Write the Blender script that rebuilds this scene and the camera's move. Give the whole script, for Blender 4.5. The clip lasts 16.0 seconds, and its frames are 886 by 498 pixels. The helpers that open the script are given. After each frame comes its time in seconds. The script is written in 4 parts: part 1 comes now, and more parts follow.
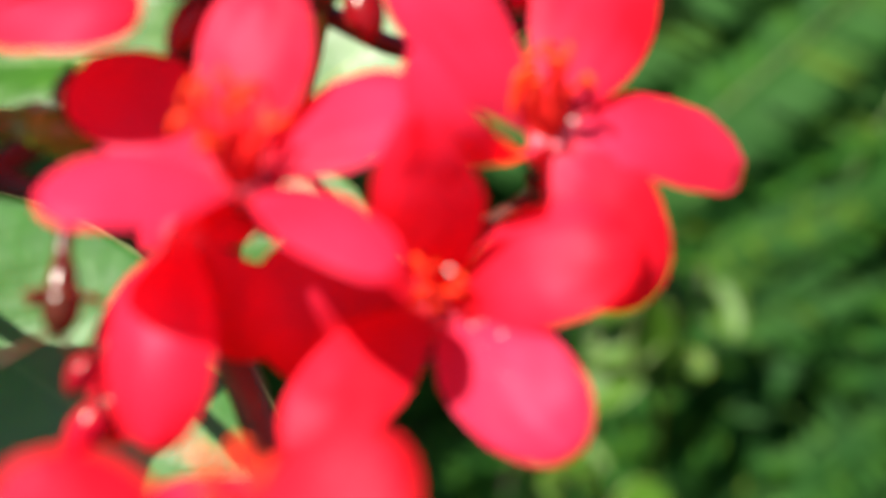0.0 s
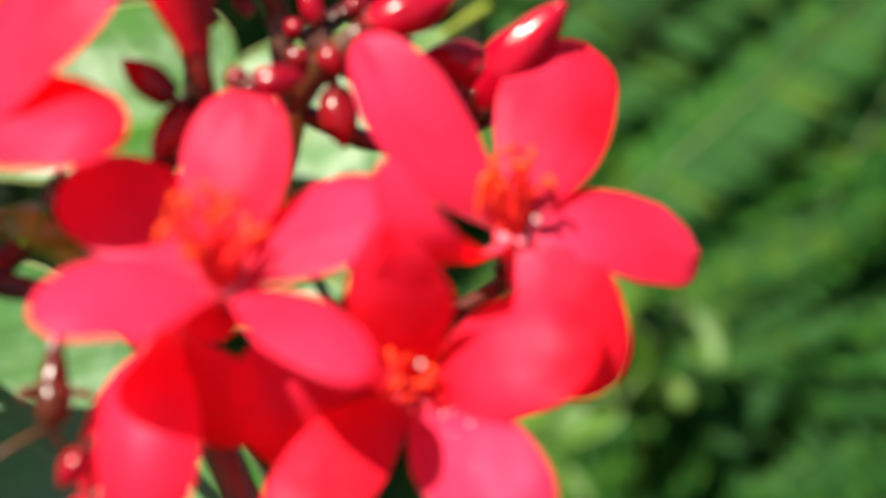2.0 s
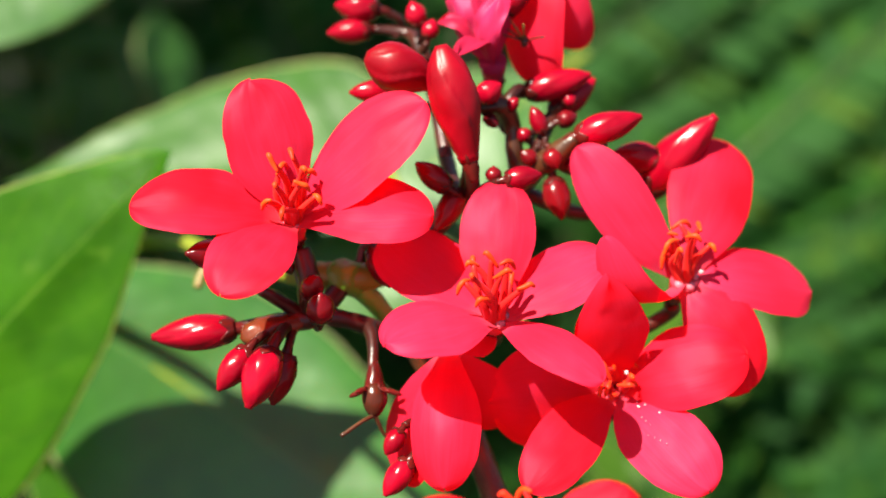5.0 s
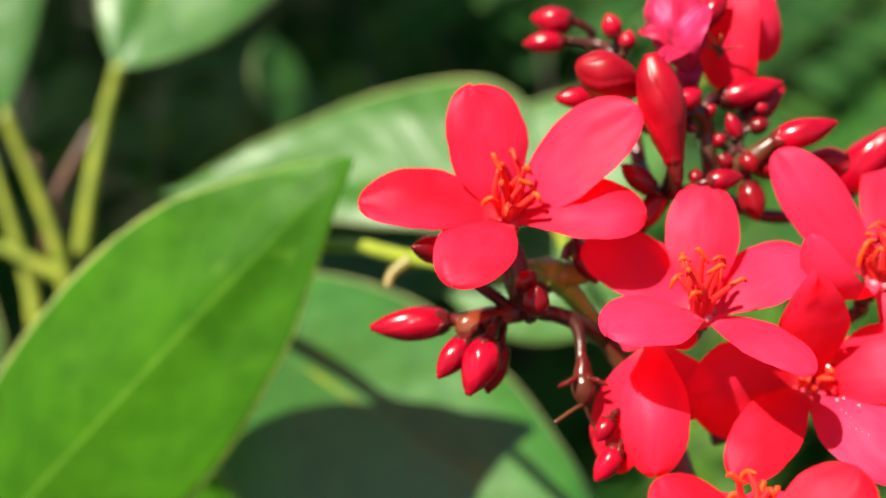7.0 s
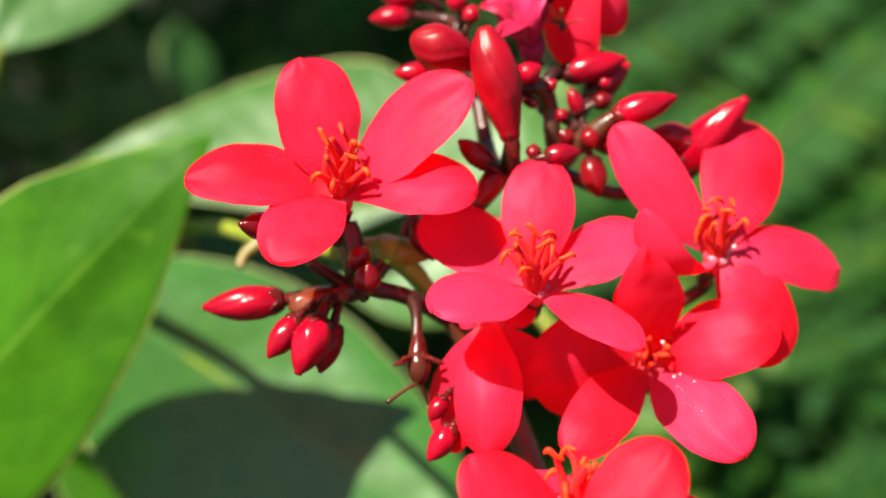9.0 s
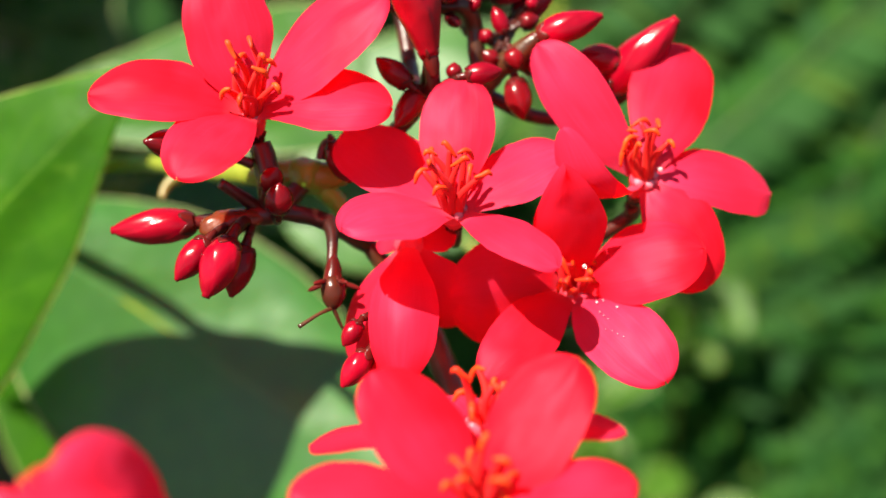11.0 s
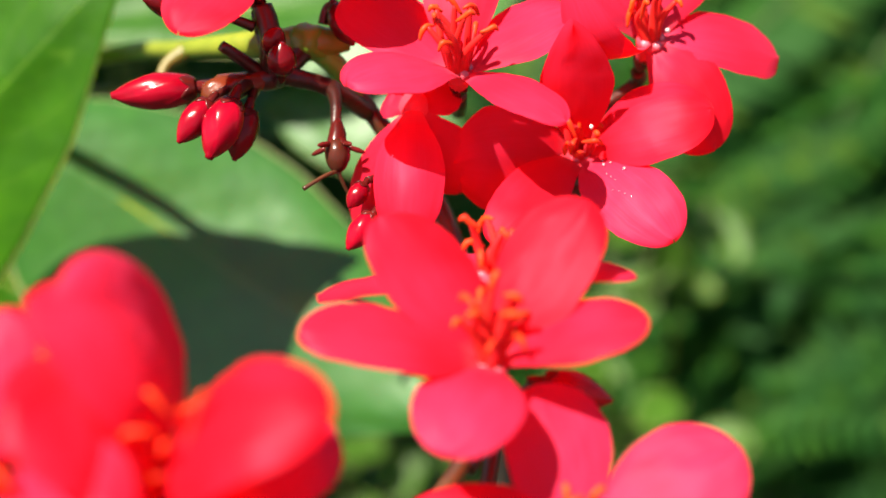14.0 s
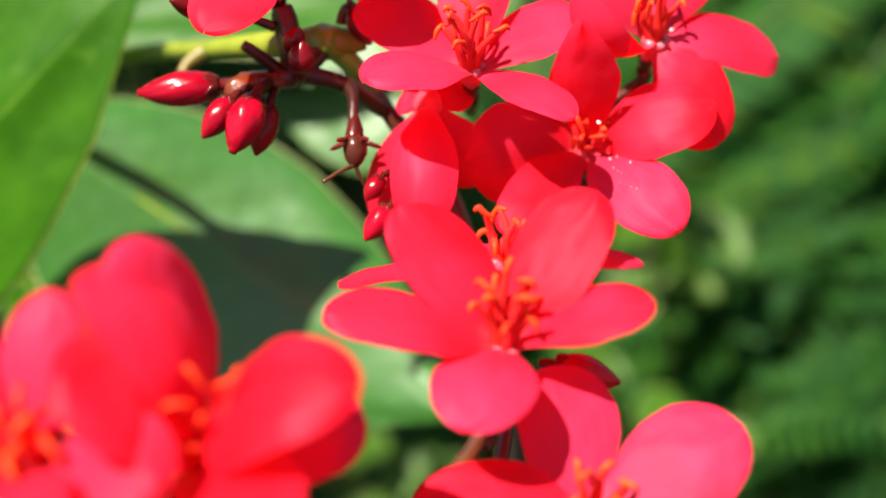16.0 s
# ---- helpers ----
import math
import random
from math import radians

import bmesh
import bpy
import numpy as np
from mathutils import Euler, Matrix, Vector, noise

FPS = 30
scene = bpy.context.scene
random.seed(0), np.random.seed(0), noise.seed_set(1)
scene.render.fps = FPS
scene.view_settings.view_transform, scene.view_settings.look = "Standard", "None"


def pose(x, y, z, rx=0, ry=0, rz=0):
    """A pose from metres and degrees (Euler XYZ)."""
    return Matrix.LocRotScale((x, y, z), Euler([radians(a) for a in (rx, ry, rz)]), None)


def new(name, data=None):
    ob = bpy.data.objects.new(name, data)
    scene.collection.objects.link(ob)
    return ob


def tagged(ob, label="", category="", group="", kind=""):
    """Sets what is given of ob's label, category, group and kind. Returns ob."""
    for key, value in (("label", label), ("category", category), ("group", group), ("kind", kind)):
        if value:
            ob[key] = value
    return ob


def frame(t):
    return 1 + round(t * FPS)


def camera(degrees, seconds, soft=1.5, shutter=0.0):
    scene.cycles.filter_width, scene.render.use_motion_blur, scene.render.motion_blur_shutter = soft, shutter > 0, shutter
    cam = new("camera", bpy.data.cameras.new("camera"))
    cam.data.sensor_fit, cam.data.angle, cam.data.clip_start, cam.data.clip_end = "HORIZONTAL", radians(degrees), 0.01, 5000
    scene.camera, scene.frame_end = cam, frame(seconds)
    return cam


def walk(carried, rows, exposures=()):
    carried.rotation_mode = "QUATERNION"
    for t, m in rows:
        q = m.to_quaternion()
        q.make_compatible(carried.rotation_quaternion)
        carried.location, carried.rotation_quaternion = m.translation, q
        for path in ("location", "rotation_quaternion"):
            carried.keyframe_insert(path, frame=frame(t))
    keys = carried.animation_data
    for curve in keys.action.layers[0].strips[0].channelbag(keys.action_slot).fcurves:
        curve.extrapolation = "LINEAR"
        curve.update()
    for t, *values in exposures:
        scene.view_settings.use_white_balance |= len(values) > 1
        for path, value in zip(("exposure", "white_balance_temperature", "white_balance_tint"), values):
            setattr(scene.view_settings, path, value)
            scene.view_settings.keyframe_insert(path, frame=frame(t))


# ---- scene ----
# The walk: millimetres and degrees from the first eye, which looks down by TILT.
cam = camera(41.0, 16.0, soft=1.6)
EYE, TILT = 0.9, -25.0
ROWS = [
    (0.0, -0.00, 0.00, 0.00, 0.00, -0.00, 0.00),
    (0.5, 0.34, 0.43, 1.11, -0.21, 0.33, 0.15),
    (1.0, 1.34, -0.05, 2.64, -0.43, 0.54, 0.44),
    (1.5, 2.38, -2.34, 4.84, -0.62, 0.90, 0.47),
    (2.0, 1.01, -5.24, 5.66, -0.77, 0.93, 0.60),
    (2.5, -1.21, -10.36, 6.13, -0.82, 0.88, 0.88),
    (3.0, -4.77, -18.23, 7.92, -0.93, 0.63, 1.02),
    (3.5, -8.74, -27.92, 11.15, -0.88, 0.05, 1.03),
    (4.0, -11.90, -36.70, 14.59, -0.47, -0.08, 0.97),
    (6.5, -31.52, -54.24, 8.27, 2.07, 1.69, 0.25),
    (7.0, -37.02, -54.39, 7.55, 2.73, 1.87, 0.09),
    (7.5, -40.74, -54.19, 4.83, 3.11, 1.99, -0.12),
    (8.0, -37.23, -53.12, 2.33, 3.21, 1.81, -0.16),
    (8.5, -29.44, -52.19, 3.82, 1.96, 1.58, 0.29),
    (9.0, -23.03, -51.45, 5.88, 0.58, 1.45, 0.47),
    (11.5, -14.20, -46.06, -2.31, -0.10, 0.09, 0.39),
    (12.0, -13.17, -45.41, -4.06, -0.25, -0.19, 0.53),
    (12.5, -13.71, -45.16, -7.67, -0.40, -0.71, 0.73),
    (13.0, -14.89, -44.61, -10.96, -0.46, -1.31, 0.74),
    (13.5, -17.15, -45.11, -9.34, -0.59, -1.65, 0.61),
    (14.0, -16.68, -45.85, -10.49, -0.39, -1.83, 0.76),
    (14.5, -16.76, -46.87, -11.80, -0.28, -1.94, 0.92),
    (15.0, -16.78, -47.89, -12.12, -0.29, -1.96, 0.88),
    (15.5, -17.51, -49.27, -13.16, -0.35, -1.89, 0.91),
    (16.0, -18.26, -51.30, -11.82, -0.39, -1.62, 0.78),
]
HEAD = pose(0, 0, EYE, TILT, 0, 0)
walk(cam, [(t, HEAD @ pose(x / 1000, y / 1000, z / 1000, 90 + pitch, roll, yaw)) for t, x, y, z, yaw, pitch, roll in ROWS])
cam.data.dof.use_dof = True
cam.data.dof.focus_distance = 0.126
cam.data.dof.aperture_fstop = 12.0


def at(p):
    """A place in the world from millimetres along the first eye's right, ahead and up."""
    return HEAD @ (Vector(p) * 0.001)


def way(p):
    """A direction, turned in the same manner."""
    return (HEAD.to_3x3() @ Vector(p)).normalized()


# ---- light ----
SUN = way((-0.40, -0.66, 0.64))
world = bpy.data.worlds.new("sky")
scene.world = world
world.use_nodes = True
nt = world.node_tree
sky = nt.nodes.new("ShaderNodeTexSky")
sky.sky_type, sky.sun_disc = "NISHITA", False
sky.sun_elevation = math.asin(SUN.z)
sky.sun_rotation = math.atan2(SUN.x, SUN.y)
nt.links.new(sky.outputs[0], nt.nodes["Background"].inputs[0])
nt.nodes["Background"].inputs[1].default_value = 0.046
lamp = bpy.data.lights.new("sun", "SUN")
lamp.energy, lamp.angle, lamp.color = 5.0, radians(0.55), (1.0, 0.95, 0.79)
sun = new("sun", lamp)
sun.matrix_world = Matrix.Translation((0, 0, 5)) @ SUN.to_track_quat("Z", "Y").to_matrix().to_4x4()
scene.view_settings.exposure = 1.58


# ---- materials ----
def material(name):
    m = bpy.data.materials.new(name)
    m.use_nodes = True
    n = m.node_tree.nodes
    return m, n, m.node_tree.links, n["Principled BSDF"], n["Material Output"]


def ramp(n, stops):
    r = n.new("ShaderNodeValToRGB")
    while len(r.color_ramp.elements) < len(stops):
        r.color_ramp.elements.new(0.5)
    for e, (p, c) in zip(r.color_ramp.elements, stops):
        e.position, e.color = p, (*c, 1)
    return r


def noise_tex(n, links, scale, detail=3.0, vec=None):
    t = n.new("ShaderNodeTexNoise")
    t.inputs["Scale"].default_value, t.inputs["Detail"].default_value = scale, detail
    if vec is None:
        c = n.new("ShaderNodeTexCoord")
        vec = c.outputs["Object"]
    links.new(vec, t.inputs["Vector"])
    return t


def mixed(n, links, kind, fac, a, b):
    m = n.new("ShaderNodeMix")
    m.data_type, m.blend_type = "RGBA", kind
    for sock, v in ((m.inputs[0], fac), (m.inputs[6], a), (m.inputs[7], b)):
        if isinstance(v, bpy.types.NodeSocket):
            links.new(v, sock)
        elif isinstance(v, tuple):
            sock.default_value = (*v, 1)
        else:
            sock.default_value = v
    return m.outputs[2]


def thin(m, n, links, bsdf, out, colour, share):
    """Lets light through a petal or leaf."""
    tr = n.new("ShaderNodeBsdfTranslucent")
    if isinstance(colour, tuple):
        tr.inputs[0].default_value = (*colour, 1)
    else:
        links.new(colour, tr.inputs[0])
    mx = n.new("ShaderNodeMixShader")
    mx.inputs[0].default_value = share
    links.new(bsdf.outputs[0], mx.inputs[1])
    links.new(tr.outputs[0], mx.inputs[2])
    links.new(mx.outputs[0], out.inputs[0])
    return tr


def bump(n, links, bsdf, height, strength, distance):
    b = n.new("ShaderNodeBump")
    b.inputs["Strength"].default_value, b.inputs["Distance"].default_value = strength, distance
    links.new(height, b.inputs["Height"])
    links.new(b.outputs[0], bsdf.inputs["Normal"])


def petal_material(name, lit, deep, through_colour, share, claw_share=0.0):
    m, n, links, bsdf, out = material(name)
    grain = noise_tex(n, links, 260.0, 4.0)
    patch = noise_tex(n, links, 70.0, 2.0)
    col = ramp(n, [(0.3, deep), (0.7, lit)])
    info = n.new("ShaderNodeObjectInfo")
    shift = n.new("ShaderNodeMath")
    shift.operation = "MULTIPLY_ADD"
    shift.inputs[1].default_value = 0.36
    links.new(info.outputs["Random"], shift.inputs[0])
    links.new(patch.outputs[0], shift.inputs[2])
    lower = n.new("ShaderNodeMath")
    lower.operation = "SUBTRACT"
    lower.inputs[1].default_value = 0.18
    links.new(shift.outputs[0], lower.inputs[0])
    links.new(lower.outputs[0], col.inputs[0])
    uv = n.new("ShaderNodeUVMap")
    stretch = n.new("ShaderNodeVectorMath")
    stretch.operation = "MULTIPLY"
    stretch.inputs[1].default_value = (3.0, 34.0, 1.0)
    links.new(uv.outputs[0], stretch.inputs[0])
    vein = noise_tex(n, links, 1.0, 2.0, stretch.outputs[0])
    vcol = ramp(n, [(0.35, (0.9, 0.6, 0.62)), (0.62, (1, 1.1, 1.1))])
    links.new(vein.outputs[0], vcol.inputs[0])
    c = mixed(n, links, "MULTIPLY", 0.5, col.outputs[0], vcol.outputs[0])
    along = n.new("ShaderNodeSeparateXYZ")
    links.new(uv.outputs[0], along.inputs[0])
    claw = ramp(n, [(0.04, (1, 1, 1)), (0.2, (0, 0, 0))])
    links.new(along.outputs[0], claw.inputs[0])
    pale = n.new("ShaderNodeMath")
    pale.operation = "MULTIPLY"
    pale.inputs[1].default_value = claw_share
    links.new(claw.outputs[0], pale.inputs[0])
    rim = n.new("ShaderNodeMath")
    rim.operation = "PINGPONG"
    rim.inputs[1].default_value = 0.5
    links.new(along.outputs[1], rim.inputs[0])
    rim_col = ramp(n, [(0.0, (1, 0.25, 0.3)), (0.34, (1, 1, 1))])
    links.new(rim.outputs[0], rim_col.inputs[0])
    c = mixed(n, links, "MULTIPLY", 0.15, c, rim_col.outputs[0])
    c = mixed(n, links, "MIX", pale.outputs[0], c, (0.8, 0.2, 0.28))
    links.new(c, bsdf.inputs["Base Color"])
    bsdf.inputs["Roughness"].default_value = 0.5
    bsdf.inputs["Specular IOR Level"].default_value = 0.3
    bsdf.inputs["Specular Tint"].default_value = (1.0, 0.55, 0.9, 1)
    bsdf.inputs["Sheen Weight"].default_value = 0.08
    bsdf.inputs["Sheen Roughness"].default_value = 0.5
    bsdf.inputs["Sheen Tint"].default_value = (1.0, 0.36, 0.7, 1)
    h = mixed(n, links, "MIX", 0.75, vein.outputs[0], grain.outputs[0])
    bump(n, links, bsdf, h, 0.25, 0.0003)
    thin(m, n, links, bsdf, out, through_colour, share)
    return m


def bud_material(name, lit, deep, rough=0.22):
    m, n, links, bsdf, out = material(name)
    patch = noise_tex(n, links, 160.0, 3.0)
    col = ramp(n, [(0.3, deep), (0.65, lit)])
    links.new(patch.outputs[0], col.inputs[0])
    links.new(col.outputs[0], bsdf.inputs["Base Color"])
    bsdf.inputs["Roughness"].default_value = rough
    bsdf.inputs["Specular IOR Level"].default_value = 0.25
    grain = noise_tex(n, links, 900.0, 3.0)
    bump(n, links, bsdf, grain.outputs[0], 0.22, 0.00012)
    return m


def stem_material(name, a, b, rough):
    m, n, links, bsdf, out = material(name)
    patch = noise_tex(n, links, 180.0, 4.0)
    col = ramp(n, [(0.3, a), (0.68, b)])
    links.new(patch.outputs[0], col.inputs[0])
    links.new(col.outputs[0], bsdf.inputs["Base Color"])
    bsdf.inputs["Roughness"].default_value = rough
    grain = noise_tex(n, links, 1400.0, 3.0)
    bump(n, links, bsdf, grain.outputs[0], 0.3, 0.0002)
    return m


def leaf_material(name, a, b, vein_colour, through_colour, share, rough, scale, gloss=0.45):
    """Green leaf with a pale midrib and side veins along its UV map."""
    m, n, links, bsdf, out = material(name)
    patch = noise_tex(n, links, scale, 4.0)
    col = ramp(n, [(0.3, a), (0.7, b)])
    links.new(patch.outputs[0], col.inputs[0])
    uv = n.new("ShaderNodeUVMap")
    sep = n.new("ShaderNodeSeparateXYZ")
    links.new(uv.outputs[0], sep.inputs[0])

    def op(kind, x, y=0.0, z=0.0):
        k = n.new("ShaderNodeMath")
        k.operation = kind
        for sock, v in zip(k.inputs, (x, y, z)):
            if isinstance(v, bpy.types.NodeSocket):
                links.new(v, sock)
            else:
                sock.default_value = v
        return k.outputs[0]

    across = op("ABSOLUTE", op("SUBTRACT", sep.outputs[1], 0.5))
    rib = op("LESS_THAN", across, 0.008)
    line = op("FRACT", op("MULTIPLY", op("SUBTRACT", sep.outputs[0], op("MULTIPLY", across, 0.42)), 11.0))
    side = op("MULTIPLY", op("SUBTRACT", 1.0, op("SMOOTH_MIN", op("MULTIPLY", op("ABSOLUTE", op("SUBTRACT", line, 0.5)), 12.0), 1.0, 0.2)), 0.45)
    veins = op("MAXIMUM", rib, side)
    c = mixed(n, links, "MIX", op("MAXIMUM", op("MULTIPLY", rib, 0.45), op("MULTIPLY", side, 0.16)), col.outputs[0], vein_colour)
    margin = op("GREATER_THAN", across, 0.485)
    c = mixed(n, links, "MIX", op("MULTIPLY", margin, 0.8), c, (0.36, 0.35, 0.16))
    fleck = ramp(n, [(0.66, (0, 0, 0)), (0.74, (1, 1, 1))])
    links.new(noise_tex(n, links, 150.0, 2.0).outputs[0], fleck.inputs[0])
    c = mixed(n, links, "MIX", op("MULTIPLY", fleck.outputs[0], 0.25), c, vein_colour)
    mottle = ramp(n, [(0.34, (0.74, 0.82, 0.8)), (0.66, (1.2, 1.12, 1.1))])
    links.new(noise_tex(n, links, 190.0, 5.0).outputs[0], mottle.inputs[0])
    c = mixed(n, links, "MULTIPLY", 0.75, c, mottle.outputs[0])
    links.new(c, bsdf.inputs["Base Color"])
    bsdf.inputs["Roughness"].default_value = rough
    bsdf.inputs["Specular IOR Level"].default_value = gloss
    fine = noise_tex(n, links, 700.0, 3.0)
    swell = noise_tex(n, links, 75.0, 2.0)
    h = op("ADD", op("MULTIPLY", veins, -0.3), op("MULTIPLY", fine.outputs[0], 0.3))
    h = op("ADD", h, op("MULTIPLY", swell.outputs[0], 3.0))
    bump(n, links, bsdf, h, 0.5, 0.0005)
    thin(m, n, links, bsdf, out, mixed(n, links, "MULTIPLY", 1.0, c, through_colour), share)
    return m


petal_red = petal_material("petal_red", (0.98, 0.046, 0.145), (0.97, 0.01, 0.034), (1.0, 0.0, 0.0), 0.65, 0.5)
petal_magenta = petal_material("petal_magenta", (0.4686, 0.0213, 0.0923), (0.355, 0.0071, 0.0355), (0.8, 0.0, 0.03), 0.25)
bud_red = bud_material("bud_red", (0.3124, 0.0012, 0.0137), (0.15, 0.0006, 0.0062))
# darker copy of bud_red: shade put into the colour of the "dark" buds
bud_shaded = bud_material("bud_shaded", (0.1749, 0.0037, 0.0075), (0.075, 0.0019, 0.0037))
furled_red = bud_material("furled_red", (0.2812, 0.0006, 0.0087), (0.1749, 0.0003, 0.0044), 0.4)
bract_brown = stem_material("bract_brown", (0.0639, 0.0085, 0.0035), (0.1562, 0.0355, 0.0099), 0.25)
tan_stem = stem_material("tan_stem", (0.1136, 0.1136, 0.0106), (0.1846, 0.1278, 0.0249), 0.45)
calyx_red = bud_material("calyx_red", (0.0994, 0.0085, 0.0071), (0.0355, 0.0043, 0.0035))
red_stem = stem_material("red_stem", (0.017, 0.0021, 0.0014), (0.0532, 0.0085, 0.0043), 0.38)
green_stem = stem_material("green_stem", (0.125, 0.1624, 0.0125), (0.2249, 0.2499, 0.0219), 0.4)
rachis_green = stem_material("rachis_green", (0.0426, 0.1065, 0.0128), (0.0781, 0.142, 0.0177), 0.5)
node_green = stem_material("node_green", (0.09, 0.26, 0.012), (0.16, 0.37, 0.03), 0.4)
brown_stem = stem_material("brown_stem", (0.0284, 0.0078, 0.0035), (0.0852, 0.0319, 0.0114), 0.33)
woody_stem = stem_material("woody_stem", (0.0128, 0.0099, 0.0057), (0.0426, 0.0319, 0.0199), 0.8)
filament_red = petal_material("filament_red", (0.8, 0.035, 0.02), (0.75, 0.02, 0.02), (0.9, 0.014, 0.004), 0.3)
anther_orange = petal_material("anther_orange", (0.85, 0.09, 0.004), (0.8, 0.042, 0.004), (0.9, 0.042, 0.0), 0.2)
gland_pink = bud_material("gland_pink", (0.65, 0.17, 0.22), (0.65, 0.085, 0.12))
ovary_brown = bud_material("ovary_brown", (0.071, 0.0156, 0.0071), (0.0284, 0.0071, 0.0043))
leaf_green = leaf_material("leaf_green", (0.0327, 0.1172, 0.0043), (0.0582, 0.1775, 0.0064), (0.1846, 0.2982, 0.0426), (3.0, 3.2, 1.0), 0.58, 0.42, 30.0, 0.13)
leaf_pale = leaf_material("leaf_pale", (0.0225, 0.0875, 0.0056), (0.0362, 0.1187, 0.0075), (0.142, 0.2414, 0.0639), (2.0, 2.4, 0.7), 0.3, 0.42, 26.0, 0.42)
leaf_waxy = leaf_material("leaf_waxy", (0.018, 0.1, 0.004), (0.03, 0.135, 0.005), (0.071, 0.1704, 0.0355), (2.0, 2.4, 0.7), 0.2, 0.47, 26.0, 0.95)
leaf_young = leaf_material("leaf_young", (0.0406, 0.1312, 0.0187), (0.0625, 0.1749, 0.0281), (0.213, 0.2982, 0.1136), (1.6, 1.8, 0.6), 0.4, 0.42, 26.0)
weed_green = leaf_material("weed_green", (0.0469, 0.1187, 0.0037), (0.0625, 0.1562, 0.0062), (0.1136, 0.213, 0.0355), (1.5, 1.6, 0.6), 0.4, 0.5, 30.0)


def frond_material():
    m, n, links, bsdf, out = material("frond_green")
    geo = n.new("ShaderNodeNewGeometry")
    col = ramp(n, [(0.0, (0.0135, 0.066, 0.012)), (0.6, (0.0195, 0.085, 0.012)), (0.9, (0.032, 0.106, 0.0105)), (1.0, (0.061, 0.122, 0.009))])
    links.new(geo.outputs["Random Per Island"], col.inputs[0])
    big = noise_tex(n, links, 9.0, 3.0)
    shade = ramp(n, [(0.3, (0.7, 0.75, 0.75)), (0.65, (1.2, 1.1, 0.9))])
    links.new(big.outputs[0], shade.inputs[0])
    c = mixed(n, links, "MULTIPLY", 1.0, col.outputs[0], shade.outputs[0])
    links.new(c, bsdf.inputs["Base Color"])
    bsdf.inputs["Roughness"].default_value = 0.65
    bsdf.inputs["Specular IOR Level"].default_value = 0.14
    thin(m, n, links, bsdf, out, mixed(n, links, "MULTIPLY", 1.0, c, (1.4, 1.6, 0.6)), 0.4)
    return m


frond_green = frond_material()


def soil_material():
    m, n, links, bsdf, out = material("soil")
    a = noise_tex(n, links, 6.0, 6.0)
    col = ramp(n, [(0.3, (0.01, 0.01, 0.005)), (0.55, (0.02, 0.021, 0.0085)), (0.75, (0.014, 0.035, 0.007))])
    links.new(a.outputs[0], col.inputs[0])
    links.new(col.outputs[0], bsdf.inputs["Base Color"])
    bsdf.inputs["Roughness"].default_value = 0.95
    b = noise_tex(n, links, 60.0, 5.0)
    bump(n, links, bsdf, b.outputs[0], 0.8, 0.02)
    return m


soil = soil_material()


# ---- mesh helpers ----
def part(name, mesh, mats, parent, label="", thick=0.0, smooth=True):
    """Links a mesh as one object under a thing or a part."""
    if isinstance(mesh, bmesh.types.BMesh):
        me = bpy.data.meshes.new(name)
        mesh.to_mesh(me)
        mesh.free()
    else:
        me = mesh
    for m in mats if isinstance(mats, (list, tuple)) else [mats]:
        me.materials.append(m)
    if smooth:
        me.polygons.foreach_set("use_smooth", [True] * len(me.polygons))
    ob = new(name, me)
    if parent is not None:
        ob.parent = parent
        ob.matrix_parent_inverse = Matrix.Translation(-parent.location)
    if label:
        tagged(ob, label)
    if thick:
        mod = ob.modifiers.new("thickness", "SOLIDIFY")
        mod.thickness, mod.offset = thick, 0.0
    return ob


def thing(name, place, label, category, group="", kind=""):
    ob = new(name)
    ob.location = place
    ob.empty_display_size = 0.005
    return tagged(ob, label, category, group, kind)


def smooth_path(points, steps):
    """Catmull-Rom line through (place, radius) points."""
    out = []
    pts = [(Vector(p), r) for p, r in points]
    for i in range(len(pts) - 1):
        p0, p1, p2, p3 = pts[max(i - 1, 0)], pts[i], pts[i + 1], pts[min(i + 2, len(pts) - 1)]
        for k in range(steps):
            u = k / steps
            v = 0.5 * (2 * p1[0] + (p2[0] - p0[0]) * u + (2 * p0[0] - 5 * p1[0] + 4 * p2[0] - p3[0]) * u * u + (3 * p1[0] - p0[0] - 3 * p2[0] + p3[0]) * u ** 3)
            out.append((v, p1[1] * (1 - u) + p2[1] * u))
    out.append(pts[-1])
    return out


def tube(bm, points, sides=10, steps=6, rough=0.0, index=0, cap=True):
    """A round stem along (place, radius) points, in metres."""
    line = smooth_path(points, steps)
    rings, side = [], None
    for i, (p, r) in enumerate(line):
        ahead = (line[min(i + 1, len(line) - 1)][0] - line[max(i - 1, 0)][0]).normalized()
        if side is None:
            side = ahead.orthogonal().normalized()
        side = (side - ahead * side.dot(ahead)).normalized()
        other = ahead.cross(side)
        ring = []
        for k in range(sides):
            a = 2 * math.pi * k / sides
            rr = r * (1 + rough * noise.noise(p * 700 + Vector((k * 1.7, 0, 0))))
            ring.append(bm.verts.new(p + (side * math.cos(a) + other * math.sin(a)) * rr))
        rings.append(ring)
    for a, b in zip(rings, rings[1:]):
        for k in range(sides):
            f = bm.faces.new((a[k], a[(k + 1) % sides], b[(k + 1) % sides], b[k]))
            f.material_index = index
    if cap:
        bm.faces.new(list(reversed(rings[0]))).material_index = index
        bm.faces.new(rings[-1]).material_index = index
    return bm


